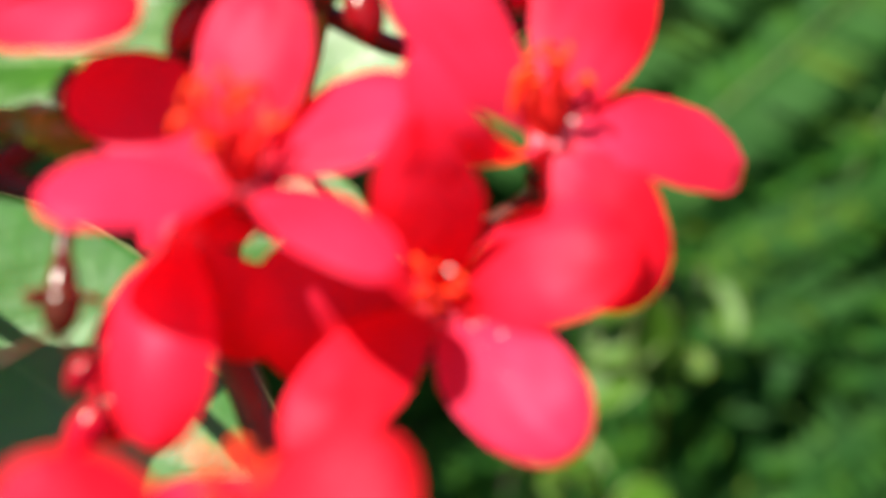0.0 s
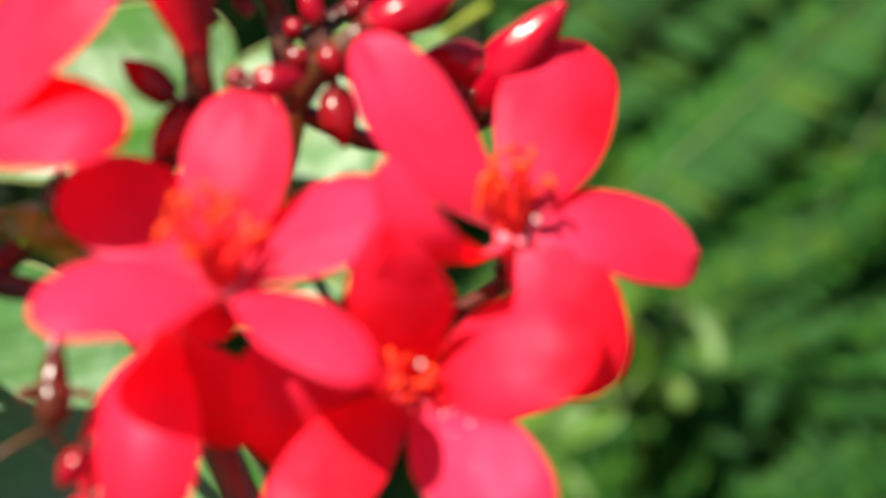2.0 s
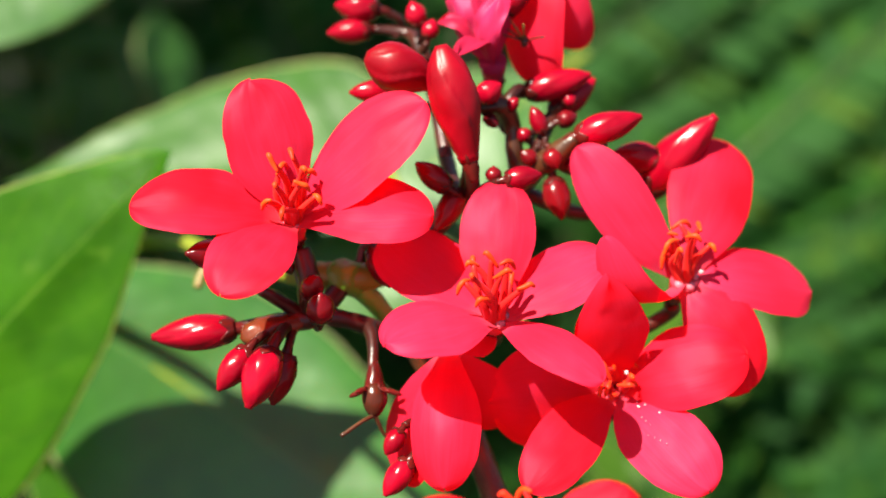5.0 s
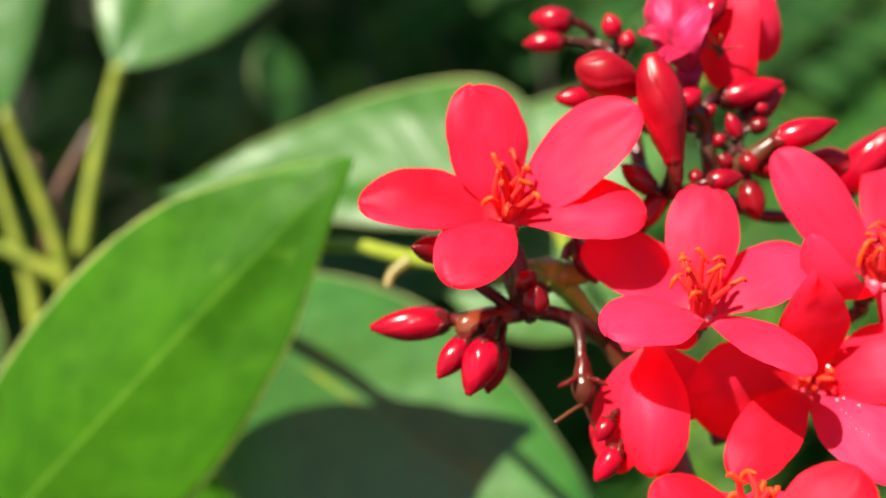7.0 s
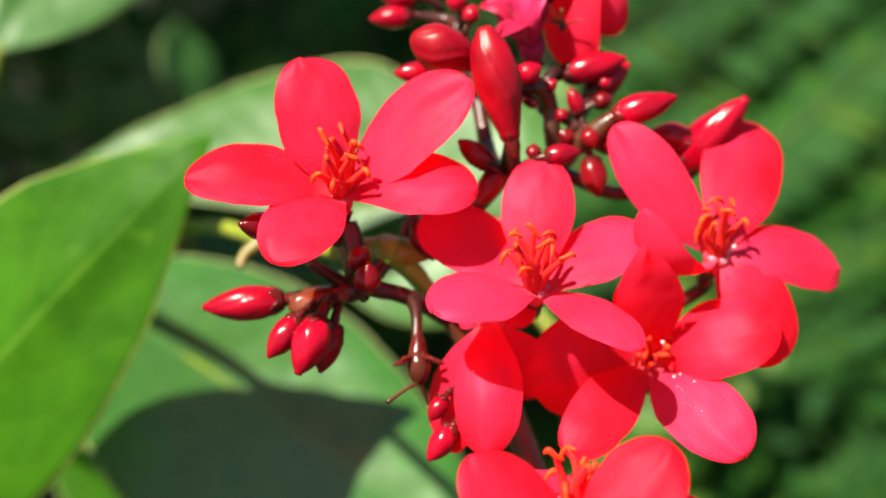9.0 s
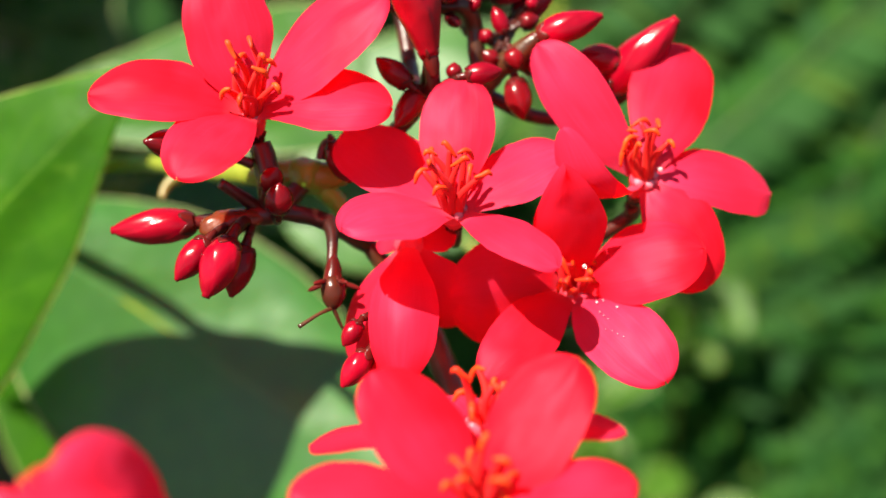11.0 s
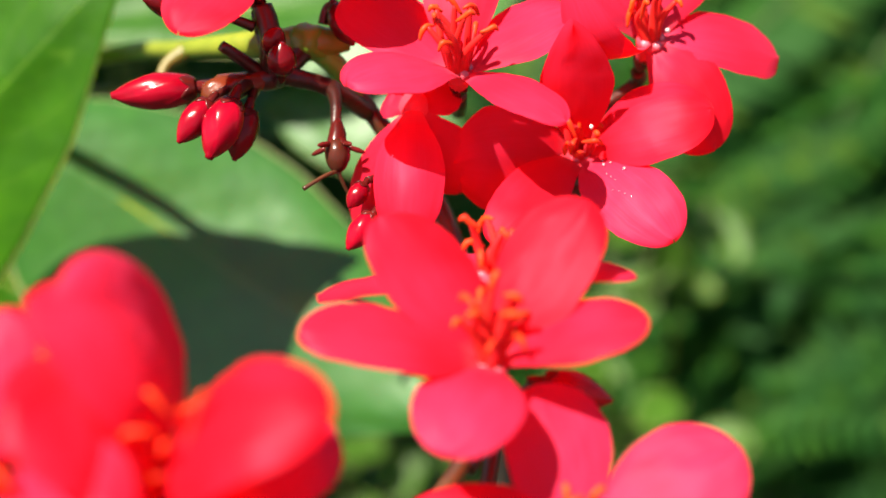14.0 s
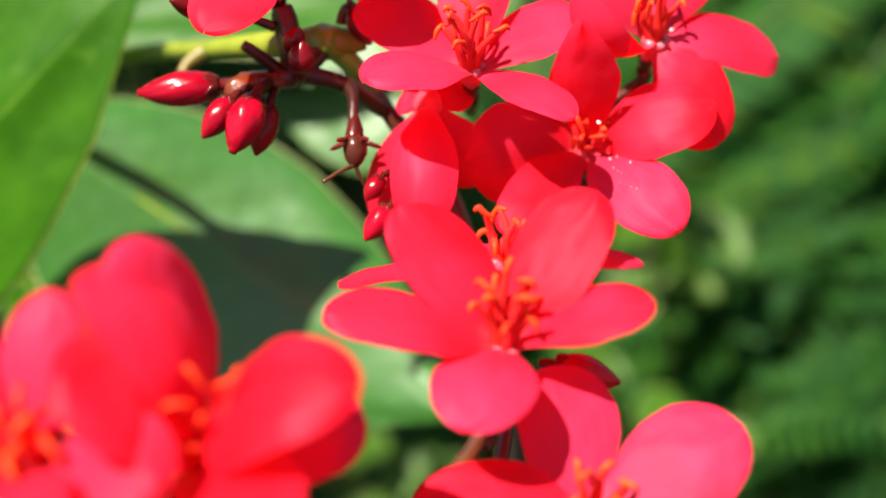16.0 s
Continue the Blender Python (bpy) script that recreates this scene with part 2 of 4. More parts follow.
def spindle(bm, base, tip, width, profile, ridges=0.0, seed=0.0, sides=20, rings=18, index=0):
    """A bud-like solid of revolution from base to tip, with twisted petal ridges."""
    base, tip = Vector(base), Vector(tip)
    axis = tip - base
    length = axis.length
    axis.normalize()
    s = axis.orthogonal().normalized()
    o = axis.cross(s)
    grid = []
    for i in range(rings + 1):
        u = i / rings
        r = width / 2 * profile(u)
        row = []
        for k in range(sides):
            a = 2 * math.pi * k / sides + seed
            fold = ((a * 5 / (2 * math.pi) + 1.3 * u + seed) % 1.0)
            rr = r * (1 + ridges * (fold - 0.5) * min(1, 3 * u) + 0.05 * noise.noise((base + axis * (u * length) + s * (math.cos(a) * r) + o * (math.sin(a) * r)) * 420))
            row.append(bm.verts.new(base + axis * (u * length) + (s * math.cos(a) + o * math.sin(a)) * max(rr, 1e-6)))
        grid.append(row)
    for a, b in zip(grid, grid[1:]):
        for k in range(sides):
            bm.faces.new((a[k], a[(k + 1) % sides], b[(k + 1) % sides], b[k])).material_index = index
    bm.faces.new(list(reversed(grid[0]))).material_index = index
    bm.faces.new(grid[-1]).material_index = index
    return bm


def sheet(length, width, outline, height, nu, nv, frame_of):
    """A thin blade in UV order: outline(u) is its half width, height(u, v) its rise, frame_of the axes."""
    bm = bmesh.new()
    uv = bm.loops.layers.uv.new("UVMap")
    origin, d, s, n = frame_of
    grid, where = [], {}
    for i in range(nu + 1):
        u = 1 - (1 - i / nu) ** 1.45
        row = []
        for j in range(nv + 1):
            v = 2 * j / nv - 1
            p = origin + d * (length * u) + s * (width / 2 * outline(u, v) * v) + n * height(u, v)
            vert = bm.verts.new(p)
            where[vert] = (u, (v + 1) / 2)
            row.append(vert)
        grid.append(row)
    for a, b in zip(grid, grid[1:]):
        for j in range(nv):
            f = bm.faces.new((a[j], a[j + 1], b[j + 1], b[j]))
            for loop in f.loops:
                loop[uv].uv = where[loop.vert]
    return bm


# ---- ground ----
def ground():
    bm = bmesh.new()
    n, near = 90, 3.0
    grid = []
    spots = [math.copysign(abs(k / (n / 2)) ** 4, k) * 600 + k / (n / 2) * near for k in range(-n // 2, n // 2 + 1)]
    for x in spots:
        row = []
        for y in spots:
            calm = 1 / (1 + (abs(x) + abs(y)) * 0.02)
            row.append(bm.verts.new((x, y, 0.05 * calm * noise.noise(Vector((x * 2, y * 2, 0))) - 0.03)))
        grid.append(row)
    for a, b in zip(grid, grid[1:]):
        for j in range(len(spots) - 1):
            bm.faces.new((a[j], b[j], b[j + 1], a[j + 1]))
    ob = part("ground", bm, soil, None)
    return tagged(ob, "dark shaded soil with patches of moss and litter", "ground", kind="structure")


ground()


# ---- the flowering shrub: stems and leaves ----
JUNCTION, LOW, ROOT = at((-30.9, 91.4, 9.1)), at((-13.1, 96.3, -19.1)), at((-9.9, 141.3, -94.4))
shrub = thing("flowering_shrub", Vector((ROOT.x, ROOT.y, -0.02)), "tropical shrub with glossy green leaves and dark red flower stalks", "shrub")


def stem(name, mat, points, parent, sides=10):
    bm = tube(bmesh.new(), [(at(p), r * 0.001) for p, r in points], sides=sides, rough=0.12)
    return part(name, bm, mat, parent)


STEMS = [
    ('flower_stalk', red_stem, [((-30.9, 91.5, 8.8), 1.10), ((-34.0, 88.0, 5.0), 1.30), ((-36.7, 87.5, 4.4), 1.25), ((-39.6, 87.5, 4.0), 1.10), ((-42.9, 86.9, 3.7), 0.70)]),
    ('flower_stalk', red_stem, [((-35.5, 86.3, 12.5), 1.10), ((-34.7, 86.4, 9.5), 1.30), ((-34.7, 87.0, 6.9), 1.30), ((-34.6, 87.9, 4.8), 1.20)]),
    ('flower_stalk', red_stem, [((-35.4, 87.9, 4.8), 0.90), ((-37.5, 86.4, 6.4), 0.70), ((-39.9, 84.9, 8.0), 0.62)]),
    ('flower_stalk', red_stem, [((-34.0, 88.0, 5.0), 1.15), ((-31.0, 88.4, 4.5), 1.05), ((-27.8, 90.2, 3.4), 1.05), ((-24.3, 94.5, 1.2), 1.10)]),
    ('flower_stalk', red_stem, [((-28.3, 89.8, 3.8), 1.00), ((-27.7, 87.6, 2.4), 0.75), ((-27.5, 86.0, 0.4), 0.62), ((-27.5, 85.1, -1.7), 0.60)]),
    ('flower_stalk', node_green, [((-30.9, 91.4, 9.1), 2.00), ((-29.4, 92.0, 8.0), 1.50), ((-27.6, 92.8, 6.1), 1.25), ((-25.4, 94.0, 3.2), 1.15)]),
    ('flower_stalk', brown_stem, [((-25.8, 93.8, 3.7), 1.10), ((-24.1, 94.7, 1.3), 1.10), ((-20.0, 95.9, -4.4), 1.30), ((-16.5, 96.1, -10.0), 1.60), ((-13.1, 96.3, -19.1), 1.80)]),
    ('flower_stalk', red_stem, [((-30.9, 91.4, 9.1), 1.10), ((-24.8, 94.5, 11.1), 1.20), ((-19.2, 91.4, 15.7), 1.00), ((-17.1, 89.9, 18.3), 0.90), ((-16.4, 85.9, 22.1), 0.80)]),
    ('flower_stalk', green_stem, [((-20.0, 94.9, -4.3), 1.40), ((-16.3, 98.7, 4.0), 1.40), ((-11.9, 98.5, 13.9), 1.30), ((-10.3, 95.4, 19.4), 1.20)]),
    ('flower_stalk', brown_stem, [((-10.3, 95.4, 19.4), 1.10), ((-10.9, 94.3, 23.5), 1.05), ((-11.3, 93.7, 27.2), 1.10), ((-12.6, 92.1, 29.1), 1.20), ((-15.0, 91.6, 28.7), 0.70), ((-18.4, 94.1, 27.0), 0.50)]),
    ('flower_stalk', brown_stem, [((-10.3, 95.4, 19.4), 1.10), ((-8.4, 93.3, 21.8), 1.40), ((-6.5, 91.8, 23.0), 1.50), ((-3.9, 90.5, 25.1), 0.90)]),
    ('flower_stalk', red_stem, [((-8.4, 93.3, 21.8), 0.90), ((-8.0, 93.3, 24.4), 0.80), ((-6.3, 96.2, 27.6), 0.70), ((-4.7, 97.2, 29.1), 0.60)]),
    ('flower_stalk', red_stem, [((-11.3, 93.7, 27.2), 0.80), ((-11.6, 93.1, 29.6), 0.80), ((-10.3, 94.1, 31.3), 0.70), ((-9.3, 95.1, 31.1), 0.60)]),
    ('flower_stalk', brown_stem, [((-6.5, 91.8, 23.0), 0.90), ((-4.3, 93.4, 21.8), 1.00), ((-2.2, 93.4, 22.4), 0.90), ((-0.6, 92.3, 24.9), 0.70)]),
    ('flower_stalk', brown_stem, [((-3.9, 90.5, 25.1), 0.80), ((-2.0, 91.8, 24.3), 0.90), ((-0.6, 93.4, 22.7), 1.00), ((-0.6, 97.5, 19.5), 1.00)]),
    ('flower_stalk', red_stem, [((-19.0, 98.2, 23.3), 1.00), ((-20.3, 100.0, 30.8), 1.00), ((-22.1, 99.8, 37.3), 1.00), ((-23.9, 101.7, 39.6), 0.70), ((-28.3, 101.3, 40.1), 0.50)]),
    ('flower_stalk', red_stem, [((-10.3, 95.4, 19.4), 0.90), ((-3.3, 98.5, 16.7), 0.90), ((4.0, 99.1, 17.1), 0.90), ((5.0, 96.9, 19.5), 0.80)]),
    ('flower_stalk', red_stem, [((-17.1, 89.9, 18.3), 0.90), ((-18.4, 94.3, 20.7), 0.90), ((-19.0, 98.2, 23.3), 1.00)]),
    ('flower_stalk', brown_stem, [((-11.8, 62.2, -28.7), 0.80), ((-14.2, 61.6, -33.0), 0.85), ((-17.0, 62.5, -37.4), 0.95), ((-19.2, 65.9, -42.1), 1.10), ((-17.0, 75.5, -55.7), 1.30), ((-10.5, 85.0, -72.3), 1.60)]),
    ('flower_stalk', red_stem, [((-11.5, 68.4, -22.1), 0.80), ((-10.9, 70.2, -30.4), 0.80), ((-12.2, 69.9, -39.7), 0.90), ((-14.0, 73.7, -49.0), 1.00)]),
    ('flower_stalk', red_stem, [((-36.8, 38.2, -33.8), 0.80), ((-37.8, 46.0, -42.8), 0.90), ((-28.7, 67.4, -61.3), 1.10), ((-13.8, 85.0, -73.6), 1.50)]),
    ('flower_stalk', green_stem, [((-26.4, 92.0, 9.3), 1.20), ((-30.9, 91.4, 9.2), 1.90), ((-37.5, 96.4, 9.8), 1.60), ((-50.6, 116.2, 12.0), 1.20), ((-62.0, 136.0, 14.6), 1.20), ((-74.2, 139.6, 13.4), 1.30), ((-81.0, 144.0, 14.8), 1.40), ((-88.5, 149.0, 14.6), 1.50), ((-97.0, 159.0, 11.0), 1.50), ((-110.0, 176.0, -2.0), 1.60), ((-128.0, 200.0, -10.0), 1.90)]),
    ('leaf_stalk', green_stem, [((-118.8, 196.3, 55.8), 1.50), ((-122.8, 198.5, 43.3), 1.60), ((-125.9, 198.9, 28.5), 1.70), ((-128.1, 200.2, 15.0), 2.00)]),
    ('leaf_stalk', green_stem, [((-142.3, 192.4, 44.9), 1.30), ((-138.6, 196.0, 33.2), 1.40), ((-133.9, 198.8, 18.7), 1.50), ((-131.5, 201.4, 6.4), 2.00)]),
    ('leaf_stalk', green_stem, [((-149.7, 201.2, 38.8), 0.60), ((-145.3, 202.0, 23.9), 1.20), ((-140.9, 202.8, 8.9), 1.60), ((-139.1, 203.2, -1.1), 1.90)]),
    ('leaf_stalk', brown_stem, [((-126.6, 202.3, 43.3), 0.80), ((-130.0, 201.4, 36.3), 1.20), ((-134.6, 200.5, 26.2), 1.50), ((-135.8, 200.8, 15.1), 1.80)]),
    ('leaf_stalk', brown_stem, [((-140.3, 201.8, 37.0), 0.60), ((-135.0, 201.4, 28.8), 1.10), ((-133.4, 200.7, 21.3), 1.40)]),
    ('leaf_stalk', green_stem, [((-157.5, 195.5, 19.1), 1.30), ((-146.2, 198.2, 16.8), 1.30), ((-133.4, 201.1, 10.1), 1.80)]),
]
for name, mat, points in STEMS:
    stem(name, mat, points, shrub)
low_bm = tube(bmesh.new(), [(LOW, 0.0018), (LOW.lerp(ROOT, 0.4) + Vector((0.004, 0, 0)), 0.0022), (ROOT, 0.0028), (Vector((ROOT.x + 0.01, ROOT.y + 0.02, 0.4)), 0.006), (Vector((ROOT.x, ROOT.y, -0.03)), 0.011)], rough=0.15)
part("main_stem", low_bm, woody_stem, shrub)
fork = at((-131.5, 201.3, 8.9))
fork_bm = tube(bmesh.new(), [(fork, 0.002), (fork + Vector((0.01, 0.02, -0.12)), 0.003), (Vector((ROOT.x - 0.05, ROOT.y + 0.02, 0.35)), 0.006), (Vector((ROOT.x - 0.01, ROOT.y, -0.03)), 0.009)], rough=0.15)
part("side_stem", fork_bm, woody_stem, shrub)
# the cut-off spur on the green stalk, and the swollen nodes
spur = tube(bmesh.new(), [(at((-49.5, 114.2, 11.6)), 0.0012), (at((-49.5, 114.2, 11.6)).lerp(at((-52.8, 112.3, 7.7)), 0.5) + Vector((-0.001, 0, 0)), 0.0008), (at((-52.8, 112.3, 7.7)), 0.0005)], rough=0.1)
part("spur", spur, tan_stem, shrub, "yellowish dried spur")
for p, r, mat in (((-6.9, 91.3, 22.7), 1.1, red_stem), ((-12.9, 92.1, 29.3), 1.0, red_stem), ((-30.9, 91.4, 9.1), 2.3, node_green)):
    bm = bmesh.new()
    bmesh.ops.create_icosphere(bm, subdivisions=3, radius=r * 0.001, matrix=Matrix.Translation(at(p)))
    for v in bm.verts:
        v.co += (v.co - at(p)) * 0.25 * noise.noise(v.co * 600)
    part("node", bm, mat, shrub)
bract = spindle(bmesh.new(), at((-34.6, 87.6, 4.6)), at((-42.3, 85.2, 2.6)), 0.0036, lambda u: (0.4 + 0.9 * u) * (1 - u ** 5) ** 0.6 if u < 1 else 0.02, 0.25)
part("bract", bract, bract_brown, shrub, "brown dried bract")


def leaf(base, tip, edge, other, sag, wide, skin, old, stalk, arch=0.0):
    """A leaf from its base, tip and the widest point of each half, with its midrib and petiole."""
    base, tip = at(base), at(tip)
    d = tip - base
    length = d.length
    d.normalize()
    sides = []
    for e in (other, edge):
        s = at(e) - base
        sides.append(s - d * s.dot(d))
    n = (sides[1] - sides[0]).cross(d).normalized()
    if n.dot(at((-20, -50, 5)) - base) < 0:
        n = -n
    seed = (base.x * 37 + base.z * 91) * 10
    power = math.log(0.5) / math.log(wide)

    def outline(u, v):
        blunt = old == "bitten" and v < 0
        w = math.sin(math.pi * u ** (1.5 if blunt else power)) ** (0.72 if blunt else 0.85) if 0 < u < 1 else 0.0
        w *= 1 - 0.3 * max(0.0, u - 0.8) / 0.2
        w *= 1 + 0.025 * noise.noise(Vector((u * 9, math.copysign(1, v), seed)))
        if old == "bitten" and v < 0:
            off = (u - 0.39) * length / 0.004
            if abs(off) < 1:
                w -= 0.0055 / sides[0].length * math.sqrt(1 - off * off)
        return max(w, 0.004)

    half = (sides[0].length + sides[1].length) / 2

    def height(u, v):
        return length * (sag * 4 * u * (1 - u)) + half * (0.05 * abs(v) - (0.05 + arch) * v * v) + half * 0.06 * noise.noise(Vector((u * 4, v * 1.5, seed))) + half * 0.012 * math.sin(math.pi * 22 * (u - 0.21 * abs(v))) * min(1, 3 * abs(v)) * (0.0 if old else 0.35)

    bm = bmesh.new()
    uv = bm.loops.layers.uv.new("UVMap")
    nu, nv = 120 if old else 48, 24
    grid, where = [], {}
    for i in range(nu + 1):
        u = i / nu
        row = []
        for j in range(nv + 1):
            v = 2 * j / nv - 1
            vert = bm.verts.new(base + d * (length * u) + sides[v > 0] * (outline(u, v) * abs(v)) + n * height(u, v))
            where[vert] = (u, (v + 1) / 2)
            row.append(vert)
        grid.append(row)
    for a, c in zip(grid, grid[1:]):
        for j in range(nv):
            f = bm.faces.new((a[j], a[j + 1], c[j + 1], c[j]))
            for loop in f.loops:
                loop[uv].uv = where[loop.vert]
    blade = part("leaf", bm, skin, shrub, "glossy green ovate leaf with a pale midrib", thick=0.00035)
    rib = [(base + d * (length * u) + n * (height(u, 0) - 0.0004), 0.0006 * (1 - 0.7 * u)) for u in (0, 0.2, 0.4, 0.6, 0.8, 0.97)]
    me = part("midrib", tube(bmesh.new(), rib, sides=8, steps=4), green_stem, blade)
    me.matrix_parent_inverse = Matrix.Identity(4)
    ps = part("petiole", tube(bmesh.new(), [(at(stalk), 0.0012), (at(stalk).lerp(base, 0.5), 0.0011), (base + d * 0.002, 0.0009)], sides=8), green_stem, blade)
    ps.matrix_parent_inverse = Matrix.Identity(4)


LEAVES = [
    dict(base=(-147.5, 147.0, -63.5), tip=(-59.1, 125.0, 27.1), edge=(-72.4, 131.3, -13.9), other=(-106.4, 139.5, 7.8), sag=0.045, wide=0.54, skin=leaf_green, old='bitten', stalk=(-165.0, 168.0, -92.0)),
    dict(base=(-29.2, 183.1, 29.0), tip=(-110.1, 197.0, 27.2), edge=(-43.4, 199.0, 52.0), other=(-52.4, 178.5, 18.6), sag=0.02, wide=0.22, skin=leaf_pale, old='', stalk=(-23.5, 157.0, 10.3)),
    dict(base=(-93.0, 162.0, 7.2), tip=(-11.7, 159.0, -48.3), edge=(-40.0, 168.0, -2.1), other=(-76.5, 159.5, -40.8), sag=-0.065, wide=0.42, skin=leaf_waxy, old='', stalk=(-97.0, 159.0, 11.0), arch=0.09),
    dict(base=(-121.6, 226.9, -20.5), tip=(-54.0, 232.4, -71.8), edge=(-78.3, 229.5, -28.5), other=(-103.1, 219.2, -58.8), sag=0.03, wide=0.50, skin=leaf_green, old='', stalk=(-129.8, 209.9, -6.3)),
    dict(base=(-142.3, 192.4, 44.3), tip=(-146.6, 198.5, 121.3), edge=(-133.2, 195.0, 72.2), other=(-157.5, 193.6, 74.6), sag=0.03, wide=0.50, skin=leaf_young, old='', stalk=(-138.6, 196.0, 33.2)),
    dict(base=(-118.8, 196.4, 54.6), tip=(-98.0, 232.0, 128.3), edge=(-84.7, 213.0, 77.4), other=(-129.7, 203.0, 76.7), sag=0.03, wide=0.46, skin=leaf_young, old='', stalk=(-122.8, 198.5, 43.3)),
    dict(base=(-170.7, 206.5, 28.1), tip=(-160.3, 203.5, -43.6), edge=(-145.3, 203.0, -6.1), other=(-185.2, 201.0, -8.7), sag=0.03, wide=0.50, skin=leaf_pale, old='', stalk=(-160.3, 201.3, 19.5)),
    dict(base=(-83.3, 212.0, 15.3), tip=(-38.7, 205.0, 6.0), edge=(-63.2, 216.0, 18.1), other=(-62.0, 204.0, 5.7), sag=0.02, wide=0.50, skin=leaf_young, old='', stalk=(-89.8, 206.0, 15.6)),
    dict(base=(-108.5, 330.0, 58.0), tip=(-113.7, 334.0, 92.0), edge=(-102.5, 342.0, 76.1), other=(-117.0, 321.0, 74.0), sag=0.03, wide=0.50, skin=leaf_young, old='', stalk=(-106.0, 332.0, 40.0)),
    dict(base=(-150.5, 458.8, 65.1), tip=(-146.3, 467.1, 121.8), edge=(-135.6, 458.7, 92.4), other=(-161.6, 457.3, 92.3), sag=0.03, wide=0.50, skin=leaf_young, old='', stalk=(-150.5, 460.1, 27.9)),
    dict(base=(-9.0, 184.9, 2.8), tip=(-51.8, 194.2, 11.3), edge=(-30.5, 192.2, 18.6), other=(-28.3, 186.9, -4.4), sag=0.03, wide=0.50, skin=leaf_young, old='', stalk=(-1.6, 181.2, -8.2)),
    dict(base=(6.1, 236.0, 54.4), tip=(-49.4, 228.0, 11.2), edge=(-8.9, 226.0, 20.6), other=(-33.3, 240.0, 50.3), sag=0.02, wide=0.50, skin=leaf_young, old='', stalk=(14.4, 240.0, 60.1)),
]
for spec in LEAVES:
    leaf(**spec)


# ---- flowers ----
def petal(parent, centre, tip, width, bend, twist, cup, axis, mat, seed, crumple=0.0, pointed=0):
    d = tip.copy()
    length = d.length
    d.normalize()
    n = (axis - d * axis.dot(d)).normalized()
    n = Matrix.Rotation(radians(twist), 3, d) @ n
    s = d.cross(n)
    rnd = random.Random(seed)
    lean, notch, wave = rnd.uniform(-0.1, 0.1), rnd.choice((0.012, 0.012, 0.03, 0.045)), rnd.uniform(0, 50)

    def outline(u, v):
        k = 0.54 + lean * v
        if u > k:
            w = max(0.0, 1 - ((u - k) / (1 - k)) ** (1.5 if pointed else 2.5)) ** (0.75 if pointed else 0.5)
        else:
            q = u / k
            w = 0.24 + 0.76 * (q * q * (3 - 2 * q)) ** 0.85
        w *= 1 + 0.045 * noise.noise(Vector((u * 5, v * 1.2, wave))) + 0.02 * noise.noise(Vector((u * 14, v * 1.2, wave)))
        return max(w, 0.02)

    def height(u, v):
        rise = bend * length * (4 * u * (1 - u))
        curl = -0.05 * length * max(0, u - 0.75) ** 2 * 16
        cross = -(0.03 + cup * 0.28) * width * (v * v) * min(1.0, 2 * u)
        return rise + curl * 0.4 + cross + width * (0.045 + crumple) * noise.noise(Vector((u * 3.5, v * 1.6, wave))) * u + width * 0.012 * noise.noise(Vector((u * 9, v * 5, wave)))

    bm = sheet(length, width, outline, height, 26, 14, (centre, d, s, n))
    side = rnd.uniform(-0.5, 0.5)
    for k, vert in enumerate(bm.verts):
        u, v = 1 - (1 - (k // 15) / 26) ** 1.45, (k % 15) / 7 - 1
        if u > 0.8:
            vert.co -= d * (length * (notch - 0.012) * ((u - 0.8) * 5) ** 2 * math.exp(-((v - side) / 0.55) ** 2))
    part("petal", bm, mat, parent)
    return lambda u, v: centre + d * (length * u) + s * (width / 2 * outline(u, v) * v) + n * (height(u, v) + 0.0002)


def stamen(parent, centre, axis, angle, lean, length, seed):
    """A bowed filament that carries a curved anther."""
    rnd = random.Random(seed)
    s = axis.orthogonal().normalized()
    s = Matrix.Rotation(angle, 3, axis) @ s
    t = axis.cross(s)
    foot = centre + s * 0.0007 + axis * 0.0004
    bow = rnd.uniform(-0.22, 0.22)
    mid = foot + axis * length * 0.55 + s * length * lean * 0.3 + t * length * bow
    end = foot + axis * length + s * length * lean
    bm = tube(bmesh.new(), [(foot, 0.00062), (mid, 0.00042), (end, 0.00026)], sides=7, steps=4)
    out_dir = (s * rnd.uniform(0.2, 1.0) + t * rnd.uniform(-0.9, 0.9) + axis * rnd.uniform(-0.5, 0.9)).normalized()
    size = rnd.uniform(0.0013, 0.0023)
    a = end - out_dir * size * 0.55 - axis * size * rnd.uniform(0.0, 0.4)
    c = end + out_dir * size * 0.65 - axis * size * rnd.uniform(0.1, 0.8)
    tube(bm, [(a, 0.00014), (end, 0.00030), (end.lerp(c, 0.6) + axis * size * 0.25, 0.00031), (c, 0.00014)], sides=7, steps=3, index=1)
    return part("stamen", bm, [filament_red, anther_orange], parent)


def calyx(parent, base, axis, size, mat):
    """The cup under a flower or bud with five small pointed sepals."""
    bm = spindle(bmesh.new(), base - axis * size * 1.5, base + axis * size * 0.35, size * 1.25, lambda u: 0.45 + 0.55 * math.sin(math.pi * 0.55 * u), 0.12, 0.0, 14, 8)
    s = axis.orthogonal().normalized()
    for k in range(5):
        side = Matrix.Rotation(2 * math.pi * k / 5, 3, axis) @ s
        root = base + side * size * 0.45 - axis * size * 0.2
        spindle(bm, root, root + axis * size * 0.8 + side * size * 0.35, size * 0.5, lambda u: (1 - u) ** 0.7 * (0.5 + u), 0.0, 0.0, 8, 6)
    return part("calyx", bm, mat, parent, "dark red calyx")


